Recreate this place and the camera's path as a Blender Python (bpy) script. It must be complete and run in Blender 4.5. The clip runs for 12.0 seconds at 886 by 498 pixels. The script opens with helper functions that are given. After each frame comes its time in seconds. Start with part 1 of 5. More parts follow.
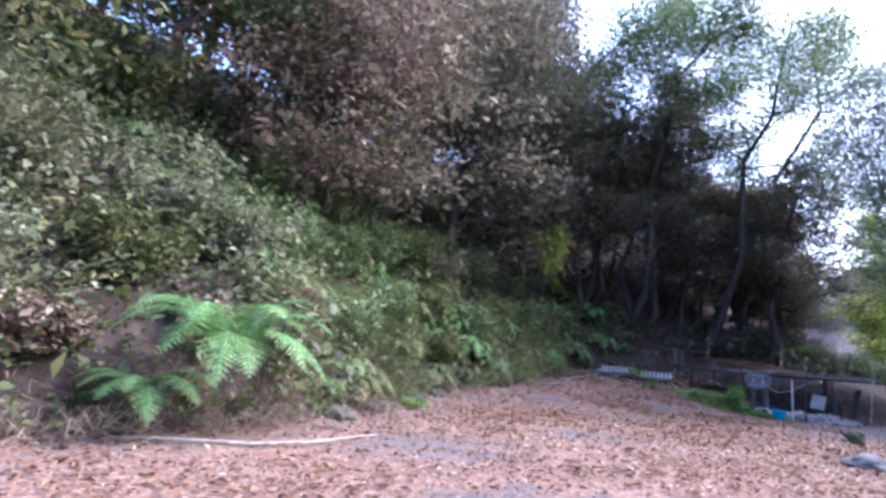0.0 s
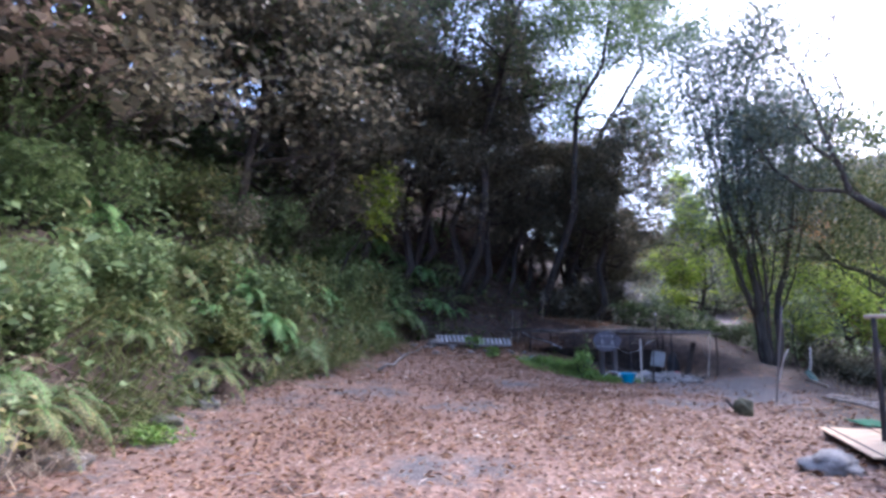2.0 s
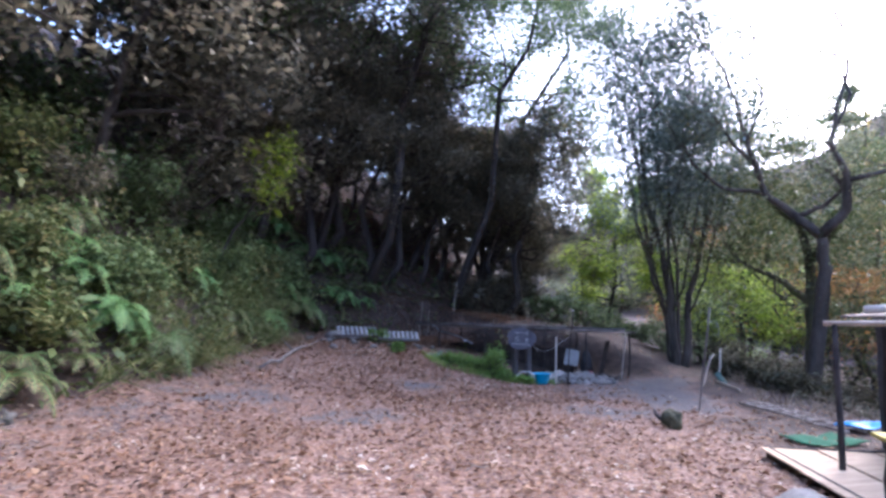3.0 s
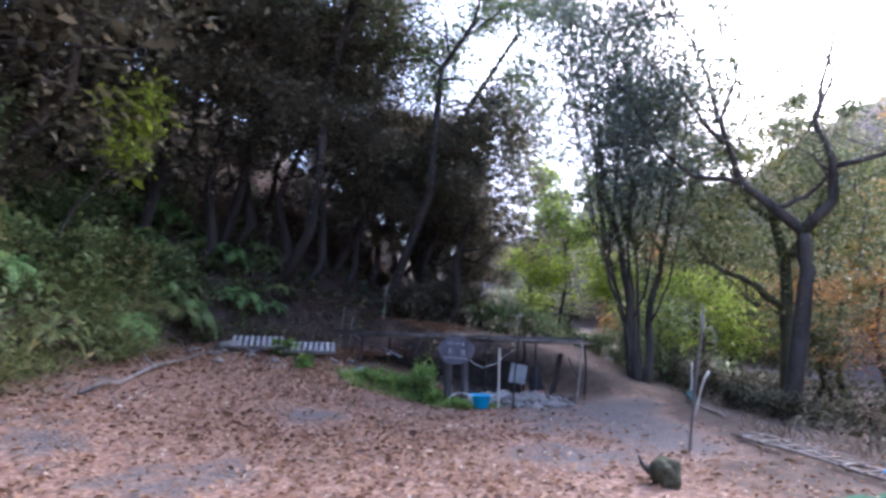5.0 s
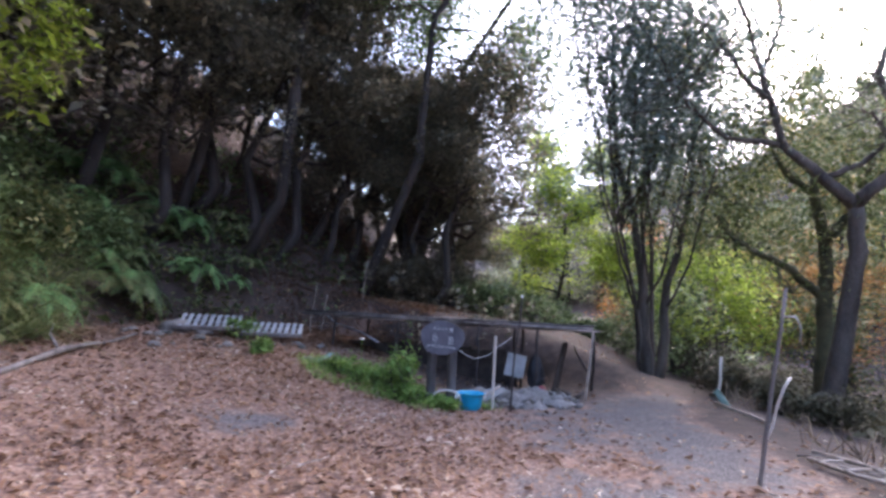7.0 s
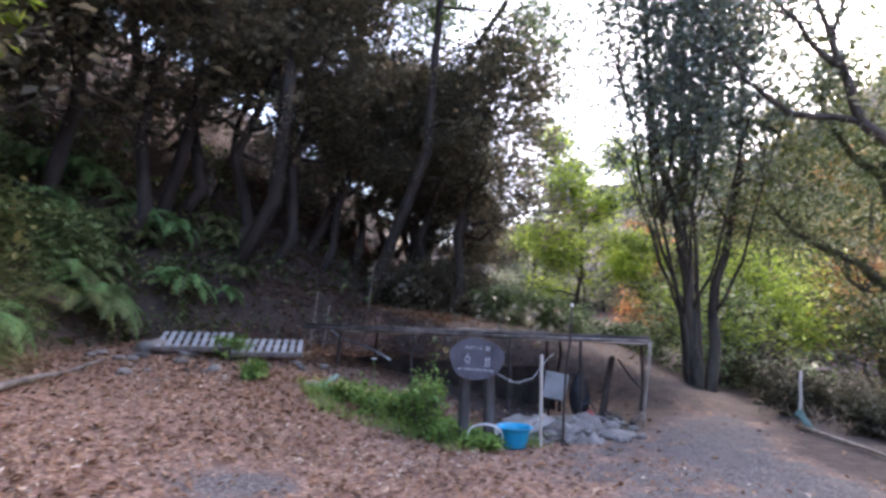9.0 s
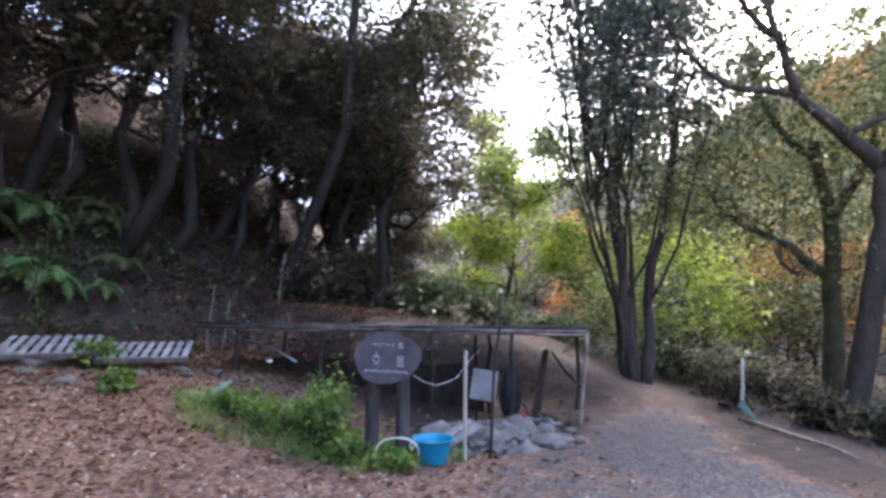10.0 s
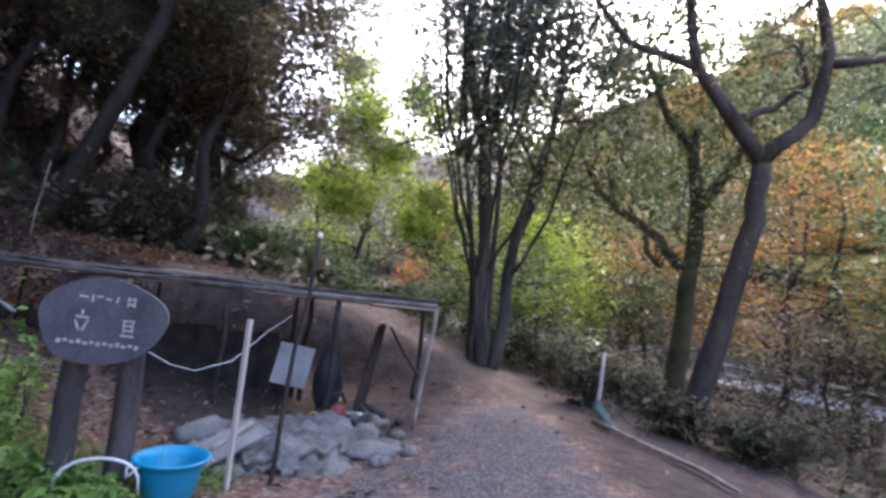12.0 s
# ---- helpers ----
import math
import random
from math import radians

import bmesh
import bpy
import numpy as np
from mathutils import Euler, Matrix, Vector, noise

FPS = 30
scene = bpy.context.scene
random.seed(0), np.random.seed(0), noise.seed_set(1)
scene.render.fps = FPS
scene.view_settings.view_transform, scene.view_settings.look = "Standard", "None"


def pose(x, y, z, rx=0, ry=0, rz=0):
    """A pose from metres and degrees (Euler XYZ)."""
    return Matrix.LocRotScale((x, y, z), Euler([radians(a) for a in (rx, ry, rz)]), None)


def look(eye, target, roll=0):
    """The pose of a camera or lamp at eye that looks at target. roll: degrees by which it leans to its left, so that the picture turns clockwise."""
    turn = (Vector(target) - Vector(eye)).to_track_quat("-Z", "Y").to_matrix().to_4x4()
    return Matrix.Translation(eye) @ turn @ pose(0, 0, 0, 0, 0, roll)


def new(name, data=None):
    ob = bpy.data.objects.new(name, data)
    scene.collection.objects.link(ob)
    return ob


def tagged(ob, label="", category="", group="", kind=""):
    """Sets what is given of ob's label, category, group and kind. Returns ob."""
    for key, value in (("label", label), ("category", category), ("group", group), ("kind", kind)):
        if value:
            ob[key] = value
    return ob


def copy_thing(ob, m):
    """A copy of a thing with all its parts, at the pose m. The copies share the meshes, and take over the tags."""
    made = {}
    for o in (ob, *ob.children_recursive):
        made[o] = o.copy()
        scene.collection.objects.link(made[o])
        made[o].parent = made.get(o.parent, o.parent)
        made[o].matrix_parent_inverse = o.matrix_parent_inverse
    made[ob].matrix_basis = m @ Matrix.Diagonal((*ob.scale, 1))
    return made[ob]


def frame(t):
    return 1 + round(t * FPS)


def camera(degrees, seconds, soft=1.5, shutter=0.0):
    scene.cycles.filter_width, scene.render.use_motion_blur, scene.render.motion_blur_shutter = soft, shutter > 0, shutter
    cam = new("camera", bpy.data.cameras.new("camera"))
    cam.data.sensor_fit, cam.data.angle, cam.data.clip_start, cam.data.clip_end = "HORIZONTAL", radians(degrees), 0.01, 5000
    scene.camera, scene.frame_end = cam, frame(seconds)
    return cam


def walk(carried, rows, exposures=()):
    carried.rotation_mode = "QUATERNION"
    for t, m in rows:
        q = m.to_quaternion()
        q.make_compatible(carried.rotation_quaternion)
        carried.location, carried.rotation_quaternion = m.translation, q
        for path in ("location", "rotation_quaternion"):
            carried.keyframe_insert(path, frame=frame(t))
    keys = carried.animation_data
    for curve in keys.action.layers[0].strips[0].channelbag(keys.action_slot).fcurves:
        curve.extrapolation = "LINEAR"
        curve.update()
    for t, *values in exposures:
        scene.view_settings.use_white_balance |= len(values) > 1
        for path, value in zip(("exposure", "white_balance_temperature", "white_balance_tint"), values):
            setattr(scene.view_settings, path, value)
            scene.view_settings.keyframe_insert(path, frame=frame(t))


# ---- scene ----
cam = camera(79.5, 12.0, soft=3.1)
PATH = [
    (0.0, (2.378, -2.38, 1.167), (2.038, -0.446, 1.546), 4.1),
    (0.5, (2.145, -1.435, 1.269), (1.723, 0.458, 1.758), -0.5),
    (1.0, (2.112, -0.258, 1.335), (2.131, 1.703, 1.727), 4.4),
    (1.5, (2.207, 0.859, 1.36), (2.476, 2.822, 1.633), 1.7),
    (2.0, (2.465, 1.554, 1.385), (2.778, 3.509, 1.673), -0.0),
    (2.5, (2.689, 2.343, 1.466), (3.297, 4.234, 1.7), 1.1),
    (4.3, (4.015, 4.691, 1.375), (4.649, 6.558, 1.709), 1.9),
    (4.5, (4.145, 4.917, 1.366), (4.839, 6.77, 1.657), 2.4),
    (5.0, (4.466, 5.468, 1.359), (5.263, 7.277, 1.664), 1.7),
    (5.5, (4.643, 5.926, 1.335), (5.375, 7.762, 1.636), 3.1),
    (6.0, (4.891, 6.447, 1.342), (5.699, 8.267, 1.535), 2.6),
    (6.5, (5.151, 6.792, 1.384), (5.946, 8.613, 1.613), 0.9),
    (7.0, (5.34, 7.204, 1.37), (6.172, 9.006, 1.611), 2.9),
    (7.2, (5.386, 7.406, 1.361), (6.231, 9.204, 1.591), 2.7),
    (8.8, (5.436, 8.571, 1.49), (6.194, 10.401, 1.764), -1.9),
    (9.0, (5.588, 8.775, 1.495), (6.43, 10.571, 1.751), 1.6),
    (9.5, (6.07, 9.238, 1.451), (7.116, 10.932, 1.646), 2.0),
    (10.0, (6.382, 9.692, 1.429), (7.439, 11.371, 1.679), 0.3),
    (10.5, (6.732, 10.064, 1.384), (7.91, 11.669, 1.573), 3.5),
    (11.0, (7.148, 10.361, 1.41), (8.437, 11.874, 1.63), 2.3),
    (11.5, (7.472, 10.692, 1.399), (8.838, 12.138, 1.608), 6.1),
    (12.0, (7.797, 11.025, 1.396), (9.265, 12.376, 1.553), 6.1),
]
walk(cam, [(t, look(eye, target, roll)) for t, eye, target, roll in PATH], [(0, 2.9, 5150, 24), (0.6, 2.9, 5150, 24), (1.2, 2.7, 5200, 22), (2.5, 2.75, 5300, 21), (6, 2.92, 5700, 21), (9, 3.17, 6050, 20), (12, 3.12, 6050, 21)])


# ---- light ----
world = bpy.data.worlds.new("world")
scene.world = world
world.use_nodes = True
wn = world.node_tree.nodes
sky = wn.new("ShaderNodeTexSky")
sky.sky_type = "NISHITA"
sky.sun_disc = False
sky.sun_elevation = radians(40)
sky.sun_rotation = radians(70)
sky.air_density, sky.dust_density, sky.ozone_density = 1.0, 4.0, 1.0
wn["Background"].inputs["Strength"].default_value = 0.15
world.node_tree.links.new(sky.outputs["Color"], wn["Background"].inputs["Color"])
sun = new("sun", bpy.data.lights.new("sun", "SUN"))
sun.data.energy, sun.data.angle, sun.data.color = 0.35, radians(25), (1.0, 0.95, 0.88)
sun.matrix_world = look((60, 22, 46), (8, 12, 0))

# ---- materials ----


def material(name, rough=0.8, metal=0.0):
    m = bpy.data.materials.new(name)
    m.use_nodes = True
    b = m.node_tree.nodes["Principled BSDF"]
    b.inputs["Roughness"].default_value, b.inputs["Metallic"].default_value = rough, metal
    return m, m.node_tree.nodes, m.node_tree.links, b


def ramp(nodes, stops):
    r = nodes.new("ShaderNodeValToRGB")
    e = r.color_ramp.elements
    while len(e) < len(stops):
        e.new(0.5)
    for i, (at, c) in enumerate(stops):
        e[i].position, e[i].color = at, (*c, 1)
    return r


def mottled(name, dark, light, scale=8.0, rough=0.85, bump=0.3, fine=60.0, metal=0.0, stretch=(1, 1, 1), coords="Object"):
    """A surface that varies between two colours at two scales, with relief."""
    m, n, l, b = material(name, rough, metal)
    tc, mp = n.new("ShaderNodeTexCoord"), n.new("ShaderNodeMapping")
    mp.inputs["Scale"].default_value = stretch
    l.new(tc.outputs[coords], mp.inputs["Vector"])
    big, small = n.new("ShaderNodeTexNoise"), n.new("ShaderNodeTexNoise")
    big.inputs["Scale"].default_value, small.inputs["Scale"].default_value = scale, fine
    big.inputs["Detail"].default_value, small.inputs["Detail"].default_value = 5, 3
    for t in (big, small):
        l.new(mp.outputs["Vector"], t.inputs["Vector"])
    add = n.new("ShaderNodeMath")
    add.operation = "MULTIPLY_ADD"
    add.inputs[1].default_value = 0.45
    l.new(small.outputs["Fac"], add.inputs[0])
    l.new(big.outputs["Fac"], add.inputs[2])
    r = ramp(n, [(0.5, dark), (0.95, light)])
    l.new(add.outputs[0], r.inputs["Fac"])
    l.new(r.outputs["Color"], b.inputs["Base Color"])
    bp = n.new("ShaderNodeBump")
    bp.inputs["Strength"].default_value, bp.inputs["Distance"].default_value = bump, 0.02
    l.new(add.outputs[0], bp.inputs["Height"])
    l.new(bp.outputs["Normal"], b.inputs["Normal"])
    return m


def leafy(name, stops, rough=0.55, through_light=0.35):
    """Leaves: each one takes its own colour from the ramp; light shines through a little."""
    m, n, l, b = material(name, rough)
    g = n.new("ShaderNodeNewGeometry")
    r = ramp(n, stops)
    tc, big = n.new("ShaderNodeTexCoord"), n.new("ShaderNodeTexNoise")
    big.inputs["Scale"].default_value, big.inputs["Detail"].default_value = 0.9, 2
    l.new(tc.outputs["Object"], big.inputs["Vector"])
    mix = n.new("ShaderNodeMath")
    mix.operation = "MULTIPLY_ADD"
    mix.inputs[1].default_value = 0.9
    off = n.new("ShaderNodeMath")
    off.operation = "MULTIPLY_ADD"
    off.inputs[1].default_value, off.inputs[2].default_value = 1.0, -0.45
    l.new(big.outputs["Fac"], off.inputs[0])
    l.new(g.outputs["Random Per Island"], mix.inputs[0])
    l.new(off.outputs[0], mix.inputs[2])
    l.new(mix.outputs[0], r.inputs["Fac"])
    l.new(r.outputs["Color"], b.inputs["Base Color"])
    b.inputs["Specular IOR Level"].default_value = 0.35
    t = n.new("ShaderNodeBsdfTranslucent")
    l.new(r.outputs["Color"], t.inputs["Color"])
    s = n.new("ShaderNodeMixShader")
    s.inputs[0].default_value = through_light
    l.new(b.outputs[0], s.inputs[1])
    l.new(t.outputs[0], s.inputs[2])
    l.new(s.outputs[0], n["Material Output"].inputs["Surface"])
    return m


def ground_material():
    m, n, l, b = material("ground", 0.9)
    tc = n.new("ShaderNodeTexCoord")

    def noise_of(scale, detail=5, rough=0.6):
        t = n.new("ShaderNodeTexNoise")
        t.inputs["Scale"].default_value, t.inputs["Detail"].default_value, t.inputs["Roughness"].default_value = scale, detail, rough
        l.new(tc.outputs["Object"], t.inputs["Vector"])
        return t

    def cells(scale):
        t = n.new("ShaderNodeTexVoronoi")
        t.inputs["Scale"].default_value = scale
        l.new(tc.outputs["Object"], t.inputs["Vector"])
        return t

    leaf_cells, stones, big, soil_noise = cells(26), cells(55), noise_of(2.4, 6, 0.7), noise_of(5)
    sep = n.new("ShaderNodeSeparateColor")
    l.new(leaf_cells.outputs["Color"], sep.inputs[0])
    litter = ramp(n, [(0.0, (0.105, 0.064, 0.05)), (0.35, (0.16, 0.09, 0.06)), (0.7, (0.25, 0.145, 0.1)), (1.0, (0.33, 0.235, 0.18))])
    l.new(sep.outputs[0], litter.inputs["Fac"])
    sep2 = n.new("ShaderNodeSeparateColor")
    l.new(stones.outputs["Color"], sep2.inputs[0])
    gravel = ramp(n, [(0.0, (0.042, 0.035, 0.032)), (0.5, (0.094, 0.08, 0.075)), (1.0, (0.2, 0.178, 0.17))])
    l.new(sep2.outputs[0], gravel.inputs["Fac"])
    soil_and_shade = ramp(n, [(0.3, (0.032, 0.022, 0.018)), (0.7, (0.092, 0.062, 0.048))])
    l.new(soil_noise.outputs["Fac"], soil_and_shade.inputs["Fac"])

    def masked(attr, spread):
        a = n.new("ShaderNodeAttribute")
        a.attribute_name = attr
        s = n.new("ShaderNodeMath")
        s.operation = "MULTIPLY_ADD"
        s.inputs[1].default_value, s.inputs[2].default_value = spread, -0.5 * spread
        l.new(big.outputs["Fac"], s.inputs[0])
        p = n.new("ShaderNodeMath")
        p.operation = "ADD"
        p.use_clamp = True
        l.new(a.outputs["Fac"], p.inputs[0])
        l.new(s.outputs[0], p.inputs[1])
        q = ramp(n, [(0.35, (0, 0, 0)), (0.65, (1, 1, 1))])
        l.new(p.outputs[0], q.inputs["Fac"])
        return q

    def blended(fac, a, c):
        x = n.new("ShaderNodeMix")
        x.data_type = "RGBA"
        l.new(fac.outputs["Color"], x.inputs[0])
        l.new(a, x.inputs[6])
        l.new(c, x.inputs[7])
        return x.outputs[2]

    one = blended(masked("gravel", 1.7), litter.outputs["Color"], gravel.outputs["Color"])
    two = blended(masked("soil_and_shade", 0.9), one, soil_and_shade.outputs["Color"])
    l.new(two, b.inputs["Base Color"])
    bp = n.new("ShaderNodeBump")
    bp.inputs["Strength"].default_value, bp.inputs["Distance"].default_value = 0.35, 0.02
    l.new(leaf_cells.outputs["Distance"], bp.inputs["Height"])
    bp2 = n.new("ShaderNodeBump")
    bp2.inputs["Strength"].default_value, bp2.inputs["Distance"].default_value = 0.5, 0.06
    l.new(soil_noise.outputs["Fac"], bp2.inputs["Height"])
    l.new(bp.outputs["Normal"], bp2.inputs["Normal"])
    l.new(bp2.outputs["Normal"], b.inputs["Normal"])
    return m


M_GROUND = ground_material()
M_BARK = mottled("bark", (0.035, 0.028, 0.024), (0.15, 0.125, 0.105), 3, 0.9, 0.9, 40, stretch=(1, 1, 0.25))
M_BARK_DARK = mottled("bark_dark", (0.02, 0.017, 0.016), (0.075, 0.062, 0.055), 3, 0.9, 0.8, 40, stretch=(1, 1, 0.25))
M_BARK_BROWN = mottled("bark_brown", (0.022, 0.018, 0.015), (0.12, 0.1, 0.08), 4, 0.9, 1.0, 45, stretch=(1, 1, 0.2))
M_BARK_MOSS = mottled("bark_moss", (0.035, 0.034, 0.02), (0.12, 0.115, 0.06), 2.5, 0.95, 0.9, 30)
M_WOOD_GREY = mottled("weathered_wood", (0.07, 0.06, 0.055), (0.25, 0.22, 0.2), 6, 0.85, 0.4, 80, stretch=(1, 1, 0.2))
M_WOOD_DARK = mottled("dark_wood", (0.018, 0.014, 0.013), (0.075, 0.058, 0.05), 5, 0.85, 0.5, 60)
M_WOOD_WET = mottled("damp_wood", (0.035, 0.03, 0.03), (0.13, 0.115, 0.11), 6, 0.8, 0.5, 70, stretch=(1, 1, 0.2))
M_WOOD_PALE = mottled("pale_wood", (0.42, 0.36, 0.3), (0.66, 0.6, 0.52), 5, 0.7, 0.2, 70, stretch=(1, 1, 0.2))
M_PALLET = mottled("grey_pallet_wood", (0.2, 0.205, 0.215), (0.4, 0.41, 0.42), 5, 0.8, 0.3, 70, stretch=(1, 1, 0.2))
M_PLYWOOD = mottled("plywood", (0.42, 0.28, 0.17), (0.62, 0.46, 0.3), 2, 0.6, 0.1, 30, stretch=(1, 6, 1))
M_STICK = mottled("stick_bark", (0.2, 0.16, 0.13), (0.5, 0.43, 0.36), 8, 0.85, 0.4, 60)
M_STONE = mottled("stone", (0.085, 0.076, 0.068), (0.29, 0.265, 0.24), 3, 0.9, 0.7, 40)
M_ROCK = mottled("mossy_rock", (0.05, 0.048, 0.04), (0.2, 0.185, 0.165), 3, 0.95, 0.9, 40)
M_ASH = mottled("ash_concrete", (0.085, 0.075, 0.066), (0.28, 0.255, 0.23), 5, 0.95, 1.0, 60)
M_SLATE = mottled("slate_board", (0.045, 0.045, 0.055), (0.13, 0.13, 0.155), 4, 0.6, 0.25, 60)
M_WHITE = mottled("white_paint", (0.62, 0.62, 0.62), (0.82, 0.82, 0.82), 8, 0.6, 0.1, 60)
M_CHALK = mottled("chalky_paint", (0.3, 0.3, 0.31), (0.6, 0.6, 0.6), 30, 0.8, 0.1, 120)
M_BLUE = mottled("blue_plastic", (0.0, 0.24, 0.42), (0.01, 0.36, 0.58), 2, 0.4, 0.05, 60)
M_BLUE_TARP = mottled("blue_tarp", (0.01, 0.2, 0.55), (0.03, 0.36, 0.8), 6, 0.45, 0.4, 40)
M_GREEN_SHEET = mottled("green_sheet", (0.006, 0.075, 0.035), (0.02, 0.13, 0.065), 3, 0.95, 0.3, 40)
M_RED = mottled("red_plastic", (0.2, 0.03, 0.035), (0.34, 0.06, 0.065), 4, 0.5, 0.1, 50)
M_YELLOW = mottled("yellow_paint", (0.34, 0.27, 0.05), (0.5, 0.42, 0.1), 6, 0.6, 0.1, 50)
M_BLACK = mottled("black_rubber", (0.012, 0.012, 0.014), (0.04, 0.04, 0.045), 6, 0.6, 0.2, 50)
M_METAL = mottled("galvanised_metal", (0.22, 0.23, 0.25), (0.45, 0.46, 0.48), 6, 0.45, 0.1, 60, metal=0.7)
M_ROOF = mottled("dark_roofing", (0.05, 0.038, 0.033), (0.2, 0.155, 0.13), 3, 0.8, 0.5, 40)
M_NET = mottled("dark_netting", (0.03, 0.07, 0.06), (0.09, 0.15, 0.13), 9, 0.8, 0.6, 60)
M_PANEL = mottled("stained_panel", (0.17, 0.165, 0.155), (0.32, 0.31, 0.295), 4, 0.6, 0.1, 40)
M_TEAL = mottled("faded_teal", (0.1, 0.2, 0.19), (0.22, 0.34, 0.32), 5, 0.7, 0.2, 60)
M_TARP = mottled("grey_tarp", (0.05, 0.05, 0.055), (0.13, 0.13, 0.14), 2, 0.55, 0.6, 20)
M_ROAD = mottled("asphalt", (0.3, 0.3, 0.31), (0.46, 0.46, 0.47), 2, 0.8, 0.2, 80)
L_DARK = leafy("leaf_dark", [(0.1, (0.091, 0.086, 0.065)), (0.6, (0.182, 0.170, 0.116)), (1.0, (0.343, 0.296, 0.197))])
L_BANK = leafy("leaf_bank", [(0.0, (0.045, 0.065, 0.022)), (0.5, (0.112, 0.145, 0.05)), (0.85, (0.22, 0.235, 0.09)), (1.0, (0.42, 0.35, 0.16))])
L_GREY = leafy("leaf_greygreen", [(0.0, (0.091, 0.115, 0.064)), (0.6, (0.217, 0.247, 0.143)), (1.0, (0.436, 0.429, 0.270))])
L_RUST = leafy("leaf_rust", [(0.0, (0.089, 0.083, 0.062)), (0.5, (0.214, 0.165, 0.126)), (1.0, (0.376, 0.299, 0.235))])
L_YELLOWGREEN = leafy("leaf_yellowgreen", [(0.0, (0.174, 0.253, 0.032)), (0.5, (0.349, 0.475, 0.055)), (1.0, (0.634, 0.713, 0.127))], through_light=0.5)
L_LIME = leafy("leaf_lime", [(0.0, (0.096, 0.139, 0.018)), (0.5, (0.192, 0.261, 0.030)), (1.0, (0.349, 0.392, 0.070))], through_light=0.5)
L_MID = leafy("leaf_mid", [(0.0, (0.065, 0.101, 0.037)), (0.5, (0.149, 0.213, 0.084)), (1.0, (0.297, 0.372, 0.166))])
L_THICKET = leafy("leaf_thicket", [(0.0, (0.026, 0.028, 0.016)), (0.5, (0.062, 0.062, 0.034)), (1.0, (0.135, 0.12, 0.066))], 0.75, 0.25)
L_CLUMP = leafy("leaf_bluegrey", [(0.0, (0.09, 0.125, 0.105)), (0.5, (0.175, 0.225, 0.19)), (1.0, (0.31, 0.36, 0.31))])
L_ORANGE = leafy("leaf_orange", [(0.0, (0.336, 0.132, 0.030)), (0.5, (0.504, 0.228, 0.060)), (1.0, (0.600, 0.360, 0.096))], through_light=0.5)
L_GOLD = leafy("leaf_gold", [(0.0, (0.250, 0.200, 0.037)), (0.5, (0.400, 0.312, 0.075)), (1.0, (0.525, 0.450, 0.150))], through_light=0.5)
L_FERN = leafy("fern_green", [(0.0, (0.102, 0.222, 0.081)), (0.6, (0.183, 0.355, 0.127)), (1.0, (0.341, 0.499, 0.161))], through_light=0.4)
L_WEED = leafy("weed_green", [(0.0, (0.1, 0.19, 0.04)), (0.6, (0.2, 0.33, 0.075)), (1.0, (0.36, 0.46, 0.12))], through_light=0.4)
L_DRY = leafy("dry_grass", [(0.0, (0.1, 0.075, 0.055)), (0.5, (0.22, 0.17, 0.12)), (1.0, (0.4, 0.33, 0.24))], 0.8, 0.2)
L_GRASS = leafy("bank_grass", [(0.0, (0.06, 0.08, 0.02)), (0.5, (0.13, 0.16, 0.05)), (1.0, (0.27, 0.27, 0.11))], 0.6, 0.3)
L_LITTER = leafy("fallen_leaf", [(0.0, (0.08, 0.045, 0.028)), (0.3, (0.165, 0.086, 0.05)), (0.65, (0.27, 0.148, 0.082)), (0.88, (0.36, 0.235, 0.145)), (1.0, (0.52, 0.45, 0.37))], 0.7, 0.15)

# ---- mesh helpers ----


